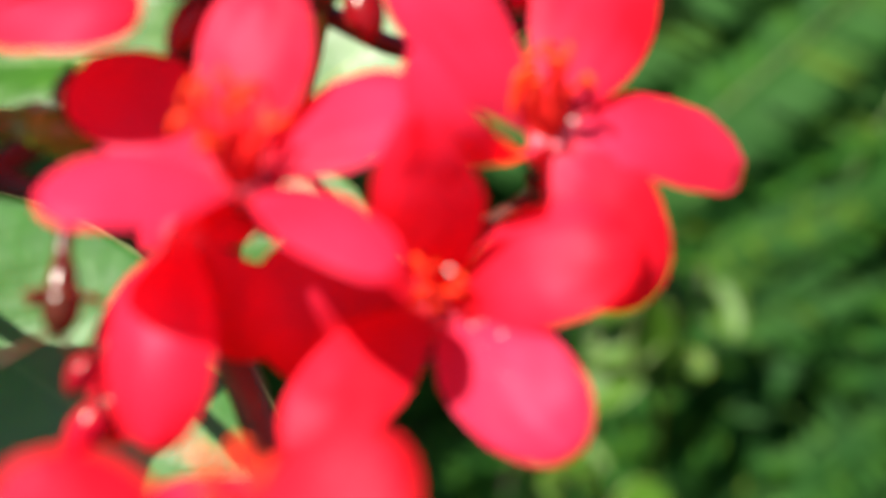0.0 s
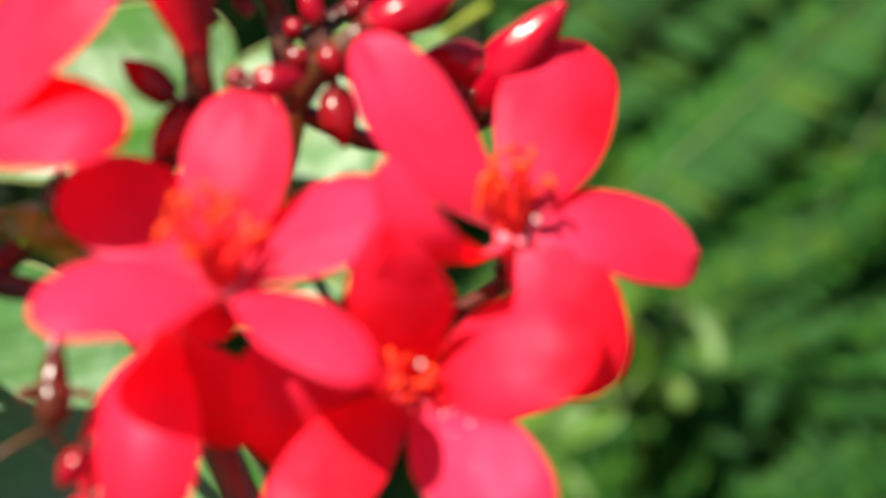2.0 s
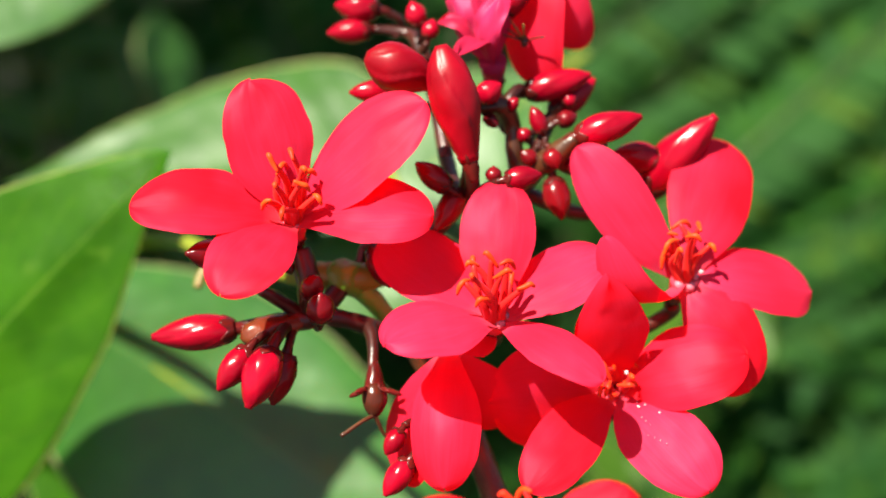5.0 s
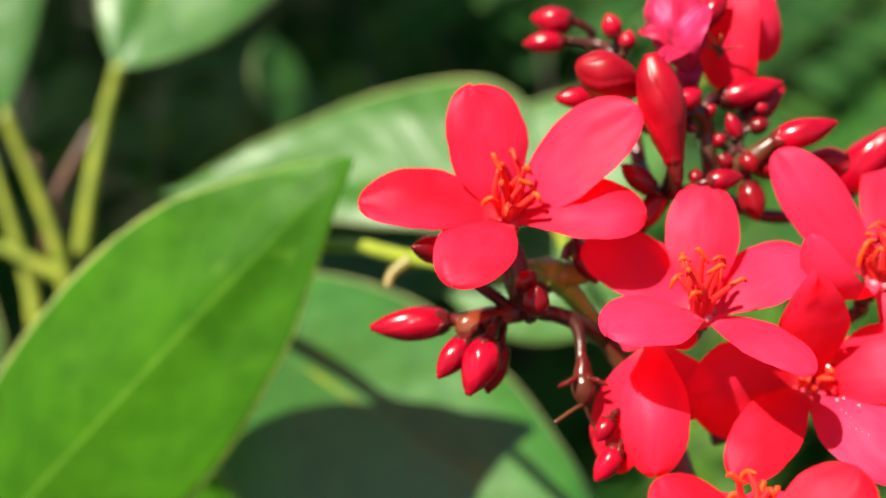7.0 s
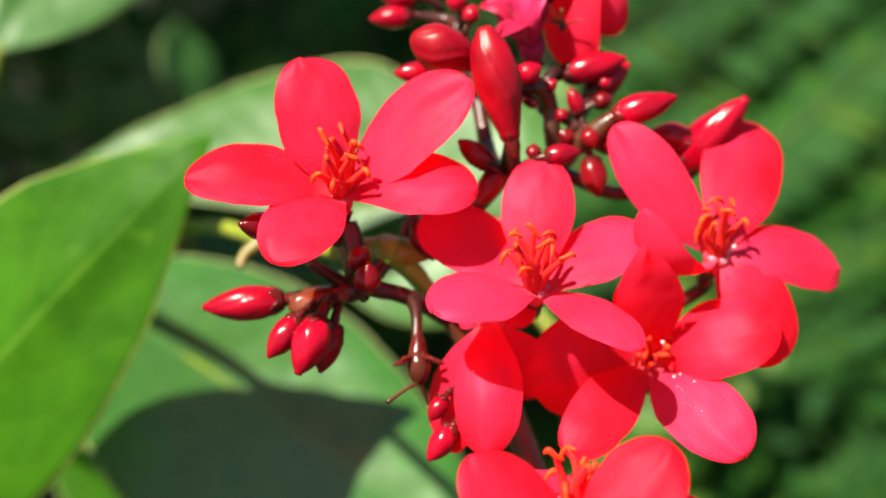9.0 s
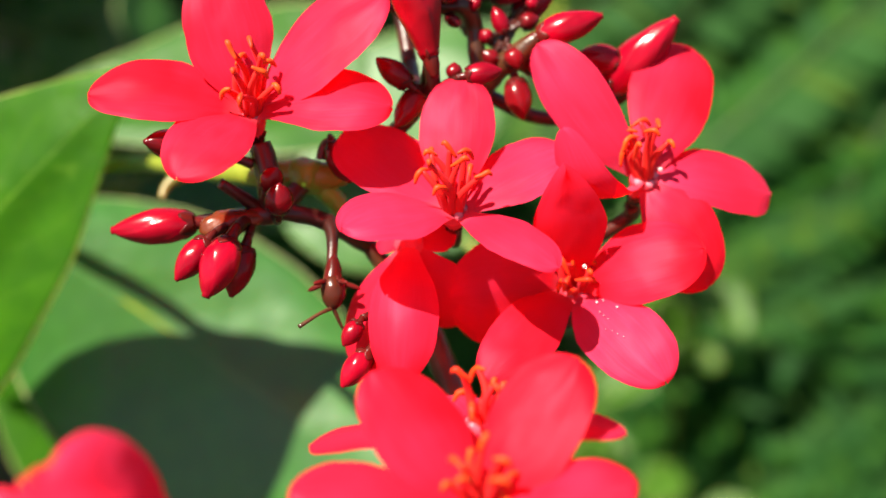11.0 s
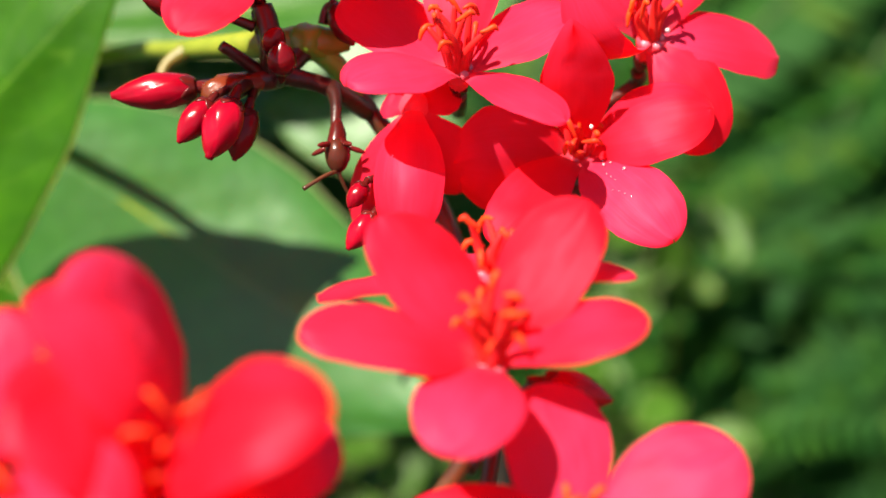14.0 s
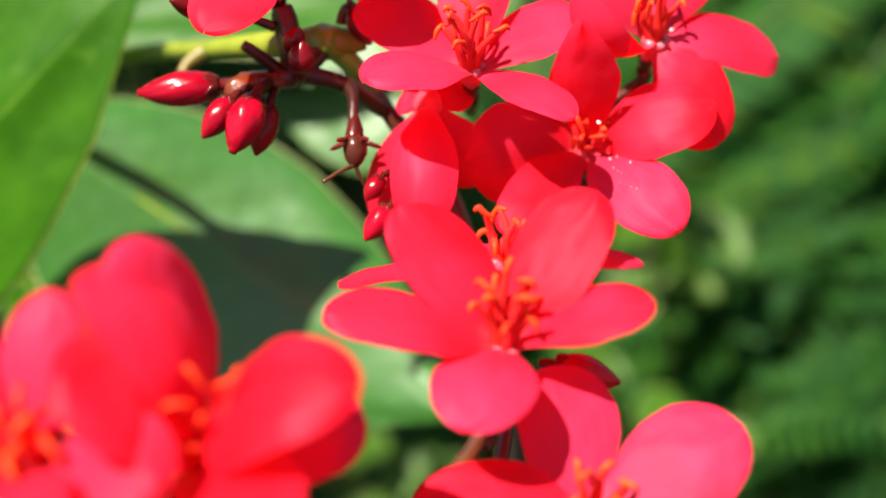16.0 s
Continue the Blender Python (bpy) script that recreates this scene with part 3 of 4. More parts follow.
FLOWERS = [
    dict(c=(-36.1, 84.2, 15.5), axis=(0.02, -0.8, 0.6), hub=(-34.3, 87.5, 5.2), face='', stamens=10, tall=1.20, sunk=False, petals=[
        ((-4.1, -2.4, 15.7), 9.8, 0.08, 0, 0.10),
        ((14.7, -3.6, 12.9), 10.2, 0.06, 0, 0.05),
        ((15.5, -4.9, 0.6), 9.5, 0.12, 0, 0.05),
        ((-6.1, -10.4, -7.3), 9.2, 0.12, 0, 0.05),
        ((-16.9, -4.4, 2.2), 9.2, 0.12, 0, 0.05),
    ]),
    dict(c=(-13.9, 82.7, 4.4), axis=(-0.05, -0.62, 0.78), hub=(-13.7, 100.8, 1.9), face='', stamens=10, tall=1.10, sunk=True, petals=[
        ((0.9, 3.6, 15.9), 8.4, 0.06, 0, 0.10),
        ((12.8, 1.9, 7.5), 8.6, 0.06, 10, 0.10),
        ((10.7, -8.3, -5.6), 6.0, 0.06, 0, 0.10),
        ((-11.4, -8.6, -1.4), 10.0, 0.08, 0, 0.10),
        ((-12.4, 4.6, 9.8), 9.6, 0.04, -8, 0.10),
    ]),
    dict(c=(7.9, 88.8, 8.4), axis=(0.1, -0.84, 0.5), hub=(-8.3, 101.0, -4.8), face='', lean=(-0.15, -0.5, 0.85), stamens=10, tall=0.95, sunk=False, petals=[
        ((-12.3, -2.3, 15.1), 7.4, 0.10, -42, 0.15),
        ((6.4, 6.6, 17.0), 10.0, 0.08, 0, 0.12),
        ((15.6, 2.7, -1.3), 8.6, 0.10, 0, 0.10),
        ((6.9, -2.6, -12.4), 9.5, 0.10, 15, 0.10),
        ((-10.1, -8.8, 4.4), 6.8, 0.32, -108, 0.15),
    ]),
    dict(c=(0.1, 89.4, -4.1), axis=(-0.1, -0.86, 0.4), hub=(-10.0, 99.2, -11.8), face='', stamens=10, tall=0.65, sunk=False, petals=[
        ((13.3, -6.4, 4.7), 9.8, 0.12, 0, 0.25),
        ((8.4, -9.9, -9.6), 8.8, 0.10, 8, 0.20),
        ((-10.8, -8.2, -9.4), 7.6, 0.05, 0, 0.10),
        ((-14.6, -2.0, -1.2), 13.0, 0.02, -48, 0.10),
        ((-2.2, -11.9, 12.7), 8.2, 0.02, 0, 0.30, 1),
    ]),
    dict(c=(-18.8, 86.6, 1.1), axis=(-0.2, -0.9, 0.15), hub=(-17.9, 96.0, -7.9), face='', stamens=0, tall=1.00, sunk=False, petals=[
        ((-0.9, -7.2, -14.2), 7.8, 0.16, -6, 0.60),
        ((-5.6, -2.2, -14.8), 9.0, 0.12, 30, 0.20),
        ((6.0, 3.3, -9.4), 7.0, 0.10, 0, 0.10),
        ((4.7, 2.0, 2.9), 6.0, 0.10, 0, 0.10),
        ((-2.8, 1.9, 2.3), 6.0, 0.10, 0, 0.10),
    ]),
    dict(c=(-11.9, 58.9, -24.2), axis=(0.02, -0.62, 0.78), hub=(-14.1, 64.1, -34.4), face='', stamens=10, tall=1.12, sunk=False, petals=[
        ((-9.6, 1.9, 13.7), 9.4, 0.05, 0, 0.10),
        ((8.8, 1.9, 14.8), 9.2, 0.05, 0, 0.10),
        ((13.1, -4.5, 4.6), 7.8, 0.08, 0, 0.10),
        ((-3.9, -11.1, -5.4), 9.4, 0.12, 0, 0.10),
        ((-16.2, -5.8, 4.0), 8.2, 0.08, 0, 0.10),
    ]),
    dict(c=(-11.5, 67.6, -16.9), axis=(0.0, -0.22, 0.97), hub=(-12.1, 72.1, -34.3), face='', stamens=7, tall=0.70, sunk=False, petals=[
        ((13.1, -5.6, 0.4), 8.0, 0.06, 0, 0.05),
        ((-16.5, -1.4, -1.1), 8.0, 0.04, 0, 0.05),
        ((-5.5, 11.1, 2.1), 8.0, 0.04, 0, 0.05),
        ((7.5, 11.0, 2.2), 8.0, 0.04, 0, 0.05),
        ((2.0, -6.1, -2.5), 6.0, 0.04, 0, 0.05),
    ]),
    dict(c=(-4.1, 54.9, -39.7), axis=(0.05, -0.76, 0.62), hub=(-12.4, 66.0, -38.8), face='', stamens=10, tall=1.00, sunk=False, petals=[
        ((-3.4, 5.9, 13.6), 9.8, 0.06, 0, 0.05),
        ((13.4, 0.2, 8.7), 10.6, 0.06, 0, 0.05),
        ((-16.6, -1.8, 2.2), 9.2, 0.12, 0, 0.10),
        ((-6.8, -10.2, -7.7), 9.2, 0.10, 0, 0.10),
        ((6.4, -9.2, -6.9), 9.2, 0.10, 0, 0.10),
    ]),
    dict(c=(-37.2, 43.3, -30.5), axis=(0.1, -0.75, 0.62), hub=(-37.5, 38.1, -38.1), face='', stamens=10, tall=1.40, sunk=False, petals=[
        ((-3.4, -4.8, 17.3), 11.5, 0.04, 36, 0.30),
        ((-6.4, -7.3, 15.0), 10.0, 0.2, 30, 0.30),
        ((12.4, -10.4, 7.1), 10.5, 0.18, 0, 0.30),
        ((13.0, 1.7, 2.6), 10.0, 0.05, 0, 0.10),
        ((7.2, -14.3, -3.5), 10.0, 0.10, 0, 0.10),
        ((-7.0, -11.8, 8.0), 13.5, 0.10, 12, 0.20),
    ]),
    dict(c=(-49.0, 38.4, -30.6), axis=(-0.05, -0.78, 0.6), hub=(-43.1, 38.2, -38.0), face='', stamens=10, tall=1.00, sunk=False, petals=[
        ((1.4, 0.8, 13.6), 6.5, 0.08, 6, 0.25),
        ((-8.6, -0.6, 11.1), 7.5, 0.08, 0, 0.20),
        ((11.4, -8.4, 0.4), 11.0, 0.10, 0, 0.10),
        ((4.7, -20.2, -4.8), 8.0, 0.10, 0, 0.10),
        ((-6.3, -11.9, 1.9), 8.0, 0.10, 0, 0.10),
    ]),
    dict(c=(-13.4, 93.8, 34.1), axis=(-0.1, -0.8, 0.5), hub=(-11.6, 94.1, 26.7), face='withered', stamens=0, tall=1.00, sunk=False, petals=[
        ((-5.8, -2.4, 5.5), 4.5, 0.20, 40, 0.50),
        ((-4.1, -0.5, 10.6), 5.0, 0.20, -50, 0.50),
        ((-1.8, -2.4, 12.2), 5.0, 0.20, 30, 0.50),
        ((0.6, -5.2, 7.3), 4.5, 0.25, -20, 0.50),
        ((-4.0, -6.2, 1.1), 3.6, 0.25, 30, 0.50),
    ]),
    dict(c=(-7.5, 96.6, 49.7), axis=(-0.6, -0.78, 0.1), hub=(-12.3, 98.6, 42.6), face='', stamens=0, tall=1.00, sunk=False, petals=[
        ((-0.1, -1.5, -18.1), 8.6, 0.14, 0, 0.40),
        ((5.4, 3.6, -12.8), 6.5, 0.12, -20, 0.30),
        ((-2.7, 2.2, -9.3), 6.0, 0.10, 20, 0.20),
    ]),
]
surface = {}
for index, spec in enumerate(FLOWERS):
    centre, axis, hub = at(spec["c"]), way(spec["axis"]), at(spec["hub"])
    withered = spec["face"] == "withered"
    label = "withering crumpled magenta flower above the buds" if withered else "open red five-petalled flower with orange stamens"
    flower = thing("flower", centre, label, "flower", "flowers of the red cluster")
    mat = petal_magenta if withered else petal_red
    for k, (tip, width, bend, twist, cup, *more) in enumerate(spec["petals"]):
        surface[index, k] = petal(flower, centre, HEAD.to_3x3() @ (Vector(tip) * 0.001), width * 0.001, bend, twist, cup, axis, mat, index * 10 + k, 0.3 if withered else 0.0, *more)
    rnd = random.Random(index + 50)
    for k in range(spec["stamens"]):
        inner = k % 2
        stamen(flower, centre, way(spec.get("lean", spec["axis"])), 2 * math.pi * k / max(1, spec["stamens"]) + rnd.uniform(-0.25, 0.25), rnd.uniform(0.08, 0.3) if inner else rnd.uniform(0.3, 0.6), (rnd.uniform(0.0054, 0.0072) if inner else rnd.uniform(0.0034, 0.0054)) * spec["tall"], index * 100 + k)
    if spec["stamens"] > 5:
        bm = bmesh.new()
        s = axis.orthogonal().normalized()
        for k in range(5):
            p = centre + (Matrix.Rotation(2 * math.pi * (k + 0.5) / 5, 3, axis) @ s) * 0.0011 + axis * 0.0004
            bmesh.ops.create_icosphere(bm, subdivisions=2, radius=0.0006, matrix=Matrix.Translation(p))
        part("nectary", bm, gland_pink, flower, "pale pink glands at the throat")
    if spec["sunk"]:
        axis = (axis * 0.3 + (centre - hub).normalized()).normalized()
    bm = spindle(bmesh.new(), centre - axis * 0.0045, centre + axis * 0.0006, 0.0034, lambda u: 0.45 + 0.55 * u, 0.1, index, 16, 6)
    part("throat", bm, mat, flower)
    calyx(flower, centre - axis * 0.003, axis, 0.0018, calyx_red)
    foot = centre - axis * 0.0056
    bm = tube(bmesh.new(), [(foot, 0.0009), (foot - axis * 0.003, 0.0009), (foot.lerp(hub, 0.6) - axis * 0.002, 0.0009), (hub, 0.001)], rough=0.1)
    part("pedicel", bm, red_stem, flower)


# ---- buds ----
def sepal_cup(parent, base, tip, width, shape, seed):
    """Five pointed sepals that clasp the lower part of a bud."""
    axis = tip - base
    length = axis.length
    axis.normalize()
    s = axis.orthogonal().normalized()
    o = axis.cross(s)
    bm = bmesh.new()
    sides, rings, grid = 40, 8, []
    for i in range(rings + 1):
        row = []
        for k in range(sides):
            a = 2 * math.pi * k / sides
            reach = 0.05 + 0.13 * (1 - 2 * abs((k * 5 / sides + seed) % 1.0 - 0.5)) ** 0.8
            u = reach * i / rings
            r = width / 2 * shape(u) + (0.00008 if i < rings else 0.0)
            row.append(bm.verts.new(base + axis * (u * length) + (s * math.cos(a) + o * math.sin(a)) * r))
        grid.append(row)
    for a, c in zip(grid, grid[1:]):
        for k in range(sides):
            bm.faces.new((a[k], a[(k + 1) % sides], c[(k + 1) % sides], c[k]))
    part("sepal_cup", bm, calyx_red, parent, "dark glossy sepals at the base", thick=0.00008)


BUDS = [
    ((-16.4, 85.7, 22.1), (-19.5, 83.1, 34.7), 5.4, (-16.3, 88.3, 18.8), 'blunt'),
    ((-20.4, 87.0, 31.2), (-27.8, 84.8, 33.9), 5.6, (-16.4, 91.2, 25.9), 'blunt'),
    ((-25.4, 91.0, 30.9), (-30.2, 90.2, 30.6), 2.6, (-18.4, 94.1, 27.0), 'small'),
    ((-28.4, 101.2, 40.0), (-33.8, 101.1, 39.6), 3.0, (-25.0, 101.7, 39.2), 'small'),
    ((-27.4, 101.1, 42.4), (-32.8, 101.1, 43.1), 3.6, (-24.6, 102.7, 40.9), 'small'),
    ((-22.1, 97.8, 39.8), (-23.1, 96.7, 42.5), 2.6, (-22.4, 98.8, 38.2), 'small'),
    ((-15.2, 90.1, 29.7), (-12.6, 89.1, 31.2), 2.8, (-13.0, 91.1, 28.9), 'small'),
    ((-9.5, 95.1, 31.0), (-1.7, 94.6, 33.0), 3.6, (-11.8, 93.1, 29.6), 'long'),
    ((-6.2, 97.2, 28.6), (-0.9, 97.1, 32.8), 3.6, (-9.2, 95.3, 25.3), 'long'),
    ((-7.6, 92.3, 25.9), (-9.0, 91.7, 28.9), 2.0, (-8.5, 92.3, 24.2), 'small'),
    ((-4.0, 90.3, 25.1), (3.5, 89.3, 27.3), 3.6, (-6.2, 91.3, 23.1), 'long'),
    ((-12.4, 86.4, 20.0), (-8.3, 86.4, 20.6), 2.6, (-15.2, 89.4, 18.9), 'small'),
    ((-13.7, 87.3, 20.1), (-13.7, 86.8, 21.6), 1.9, (-14.9, 89.4, 18.2), 'dark'),
    ((-18.8, 87.3, 19.2), (-22.5, 86.7, 22.1), 2.8, (-17.4, 89.4, 18.2), 'dark'),
    ((-17.6, 89.3, 18.9), (-20.3, 87.4, 14.4), 3.0, (-16.9, 90.4, 17.6), 'dark'),
    ((-6.5, 92.4, 20.4), (-5.6, 91.5, 15.6), 3.2, (-7.1, 92.3, 23.2), 'dark'),
    ((6.3, 94.5, 22.6), (0.8, 94.4, 23.6), 3.8, (3.9, 98.6, 17.4), 'small'),
    ((7.8, 96.5, 20.4), (2.1, 96.4, 22.0), 3.0, (4.0, 99.6, 17.5), 'dark'),
    ((4.6, 96.5, 19.3), (12.7, 92.4, 27.6), 5.0, (3.9, 98.6, 16.7), 'long'),
    ((-43.0, 86.7, 3.6), (-52.4, 86.4, 2.8), 4.1, (-37.3, 87.5, 4.3), 'long'),
    ((-40.9, 83.0, 1.6), (-44.1, 81.6, -2.8), 3.2, (-38.4, 86.5, 3.6), 'small'),
    ((-38.2, 82.1, 1.7), (-40.6, 80.2, -4.6), 4.2, (-37.2, 86.5, 3.6), 'long'),
    ((-37.0, 84.6, 0.9), (-38.5, 83.7, -4.7), 3.4, (-36.7, 87.5, 3.3), 'dark'),
    ((-33.0, 82.5, 4.8), (-32.7, 80.5, 7.6), 3.2, (-33.9, 86.5, 4.3), 'dark'),
    ((-34.5, 84.4, 7.5), (-33.1, 82.4, 9.4), 2.6, (-34.9, 86.5, 5.6), 'dark'),
    ((-42.6, 82.8, 11.9), (-46.9, 79.2, 12.1), 3.4, (-36.5, 86.4, 10.2), 'dark'),
    ((-27.5, 88.4, 12.5), (-25.5, 86.5, 8.1), 3.2, (-29.1, 89.4, 10.9), 'dark'),
    ((-24.3, 82.9, -7.5), (-26.0, 82.0, -10.0), 2.2, (-21.5, 89.0, -7.2), 'small'),
    ((-23.4, 83.0, -10.8), (-26.2, 82.1, -14.5), 2.9, (-20.8, 89.0, -9.2), 'small'),
    ((-12.1, 92.7, 40.0), (-8.9, 91.7, 43.7), 3.0, (-12.2, 94.8, 35.3), 'small'),
    ((-11.7, 92.1, 28.7), (-10.6, 91.1, 29.8), 1.5, (-12.5, 93.1, 28.9), 'small'),
    ((-5.7, 94.2, 27.3), (-3.4, 94.2, 28.1), 2.2, (-7.2, 94.3, 25.2), 'dark'),
    ((-6.9, 91.3, 23.6), (-6.2, 90.4, 21.5), 2.4, (-7.5, 92.3, 23.2), 'dark'),
    ((-8.7, 92.3, 22.5), (-10.3, 91.3, 23.6), 2.0, (-8.7, 93.3, 21.8), 'dark'),
    ((-21.0, 95.8, 37.9), (-20.4, 95.3, 40.0), 2.2, (-21.9, 97.8, 36.9), 'small'),
    ((-4.7, 92.4, 22.6), (-3.3, 91.9, 21.6), 2.2, (-5.3, 93.4, 22.6), 'dark'),
    ((-2.7, 92.4, 23.2), (-1.3, 91.4, 23.8), 2.0, (-3.2, 93.4, 22.6), 'dark'),
    ((-9.4, 93.3, 25.3), (-10.5, 92.7, 26.3), 1.8, (-9.0, 93.8, 24.4), 'small'),
    ((-4.8, 95.2, 29.7), (-3.5, 94.7, 30.5), 2.0, (-5.6, 96.2, 28.6), 'small'),
    ((-14.3, 92.1, 27.9), (-13.0, 91.2, 26.5), 1.6, (-13.2, 93.1, 28.9), 'dark'),
    ((-6.7, 65.3, -26.8), (-0.2, 65.2, -28.6), 3.6, (-12.2, 70.1, -33.9), 'small'),
]
BUD_LABELS = {"blunt": "large red bud about to unfold its petals", "long": "glossy red pointed bud ready to open", "small": "small glossy red flower bud", "dark": "small red bud with shade put into its dark colour"}
for index, (base, tip, width, hub, kind) in enumerate(BUDS):
    base, tip, hub = at(base), at(tip), at(hub)
    axis = (tip - base).normalized()
    bud = thing("flower_bud", base, BUD_LABELS[kind], "flower bud", "buds of the red cluster")
    shape = (lambda u: math.sin(math.pi * min(0.972, 0.1 + 0.9 * u ** 0.9)) ** 0.64) if kind == "long" else (lambda u: math.sin(math.pi * min(0.98, 0.16 + 0.84 * u)) ** 0.7)
    if kind == "blunt":
        shape = lambda u: math.sin(math.pi * min(0.965, 0.08 + 0.89 * u ** 1.3)) ** 0.66
    bm = spindle(bmesh.new(), base, tip, width * 0.001, shape, 0.1 if kind == "blunt" else 0.06, index * 0.7, 60 if kind in ("blunt", "long") else 30, 24)
    part("bud", bm, {"dark": bud_shaded, "blunt": furled_red}.get(kind, bud_red), bud)
    if kind != "blunt":
        sepal_cup(bud, base, tip, width * 0.001, shape, index * 0.37)
    calyx(bud, base, axis, width * 0.0003, calyx_red)
    r = max(0.00045, width * 0.00016)
    bm = tube(bmesh.new(), [(base - axis * 0.0006, r), (base.lerp(hub, 0.5) - axis * 0.001, r), (hub, r * 1.2)], sides=8)
    part("pedicel", bm, red_stem, bud)


# ---- the spent flower: ovary, sepals and withered style ----
def spent():
    c = at((-27.3, 84.6, -4.0))
    ob = thing("spent_flower", c, "faded flower with brown ovary and dried style", "seed head")
    down = way((0.02, -0.25, -1))
    bm = spindle(bmesh.new(), c - down * 0.0018, c + down * 0.0022, 0.0029, lambda u: math.sin(math.pi * (0.12 + 0.85 * u)) ** 0.6, 0.08, 0.0, 16, 14)
    part("ovary", bm, ovary_brown, ob)
    calyx(ob, c - down * 0.0012, down, 0.0018, calyx_red)
    s = down.orthogonal().normalized()
    for k in range(5):
        side = Matrix.Rotation(2 * math.pi * k / 5, 3, down) @ s
        p = c - down * 0.0008 + side * 0.0013
        bm = spindle(bmesh.new(), p, p + side * 0.0019 + down * 0.0006, 0.0009, lambda u: (1 - u) ** 0.6 * (0.6 + u), 0.0, 0.0, 8, 6)
        part("sepal", bm, calyx_red, ob)
    a, b = at((-27.2, 83.9, -6.2)), at((-30.8, 81.9, -7.9))
    bm = tube(bmesh.new(), [(c + down * 0.002, 0.0003), (a.lerp(b, 0.4) + Vector((0, 0, 0.0004)), 0.00022), (b, 0.00028)], sides=6)
    part("style", bm, brown_stem, ob)
    bm = tube(bmesh.new(), [(c + down * 0.002, 0.0003), (a + Vector((0.0008, 0, -0.002)), 0.0002), (a + Vector((0.0018, 0, -0.0036)), 0.0002)], sides=6)
    part("style", bm, brown_stem, ob)


spent()


# dried stamens stuck to the petal behind the top buds
def dried_stamens():
    c = at((-9.7, 93.1, 36.8))
    ob = thing("dried_stamens", c, "brown dried stamens stuck to a red petal", "flower part")
    rnd = random.Random(3)
    for k in range(5):
        d = way((rnd.uniform(-1, 0.6), -0.35, rnd.uniform(-0.8, 0.9)))
        bm = tube(bmesh.new(), [(c, 0.00014), (c + d * 0.0016 + way((0, -1, 0)) * 0.0004, 0.00012), (c + d * rnd.uniform(0.0026, 0.0036), 0.00011)], sides=6, steps=4)
        part("stamen", bm, tan_stem if k % 2 else brown_stem, ob)
    bm = spindle(bmesh.new(), c - way((0, 0, 1)) * 0.0007, c + way((0.3, -0.3, 1)) * 0.0007, 0.0009, lambda u: math.sin(math.pi * (0.1 + 0.85 * u)) ** 0.6, 0.1, 0.0, 12, 8)
    part("anther", bm, brown_stem, ob)


dried_stamens()


# ---- dew ----
def dew_material():
    m, n, links, bsdf, out = material("dew")
    bsdf.inputs["Base Color"].default_value = (1, 1, 1, 1)
    bsdf.inputs["Roughness"].default_value = 0.06
    bsdf.inputs["IOR"].default_value = 1.33
    bsdf.inputs["Transmission Weight"].default_value = 0.7
    return m


dew = dew_material()
rnd = random.Random(8)
drops = [(at((9.6, 87.1, 9.4)), 0.3), (at((0.5, 83.5, -1.5)), 0.26)]
drops += [(surface[3, 1](0.34 + 0.045 * k, 0.1 + rnd.uniform(-0.12, 0.12)), rnd.uniform(0.035, 0.07)) for k in range(7)]
drops += [(surface[3, 1](rnd.uniform(0.2, 0.4), rnd.uniform(-0.5, 0.3)), rnd.uniform(0.08, 0.17)) for k in range(4)]
for p, r in drops:
    bm = bmesh.new()
    bmesh.ops.create_icosphere(bm, subdivisions=2, radius=r * 0.001, matrix=Matrix.Translation(p))
    tagged(part("dew_drop", bm, dew, None), "clear dew drop on a red petal", "dew drop", "dew drops")


# ---- feathery shrubs behind ----
def frond(verts, faces, root, d, n, length, pairs, leaflet, rnd):
    """A pinnate leaf: a thin stalk with pairs of narrow leaflets."""
    s = d.cross(n).normalized()
    droop = rnd.uniform(0.05, 0.25)

    def spot(u):
        return root + d * (length * u) - n * (length * droop * u * u)

    a, b = len(verts), 0.0007
    for u in (0, 0.5, 1):
        p = spot(u)
        verts.extend((p + s * b, p - s * b))
    faces.extend(((a, a + 1, a + 3, a + 2), (a + 2, a + 3, a + 5, a + 4)))
    for i in range(pairs):
        u = 0.12 + 0.88 * i / (pairs - 1)
        size = leaflet * (0.55 + 0.45 * math.sin(math.pi * (0.15 + 0.75 * u)))
        p = spot(u)
        for side in (-1, 1):
            out_dir = (s * side + d * 0.35 + n * rnd.uniform(-0.15, 0.35)).normalized()
            w = d * (size * 0.17)
            a = len(verts)
            verts.extend((p, p + out_dir * size * 0.45 + w, p + out_dir * size, p + out_dir * size * 0.5 - w))
            faces.append((a, a + 3, a + 2, a + 1))


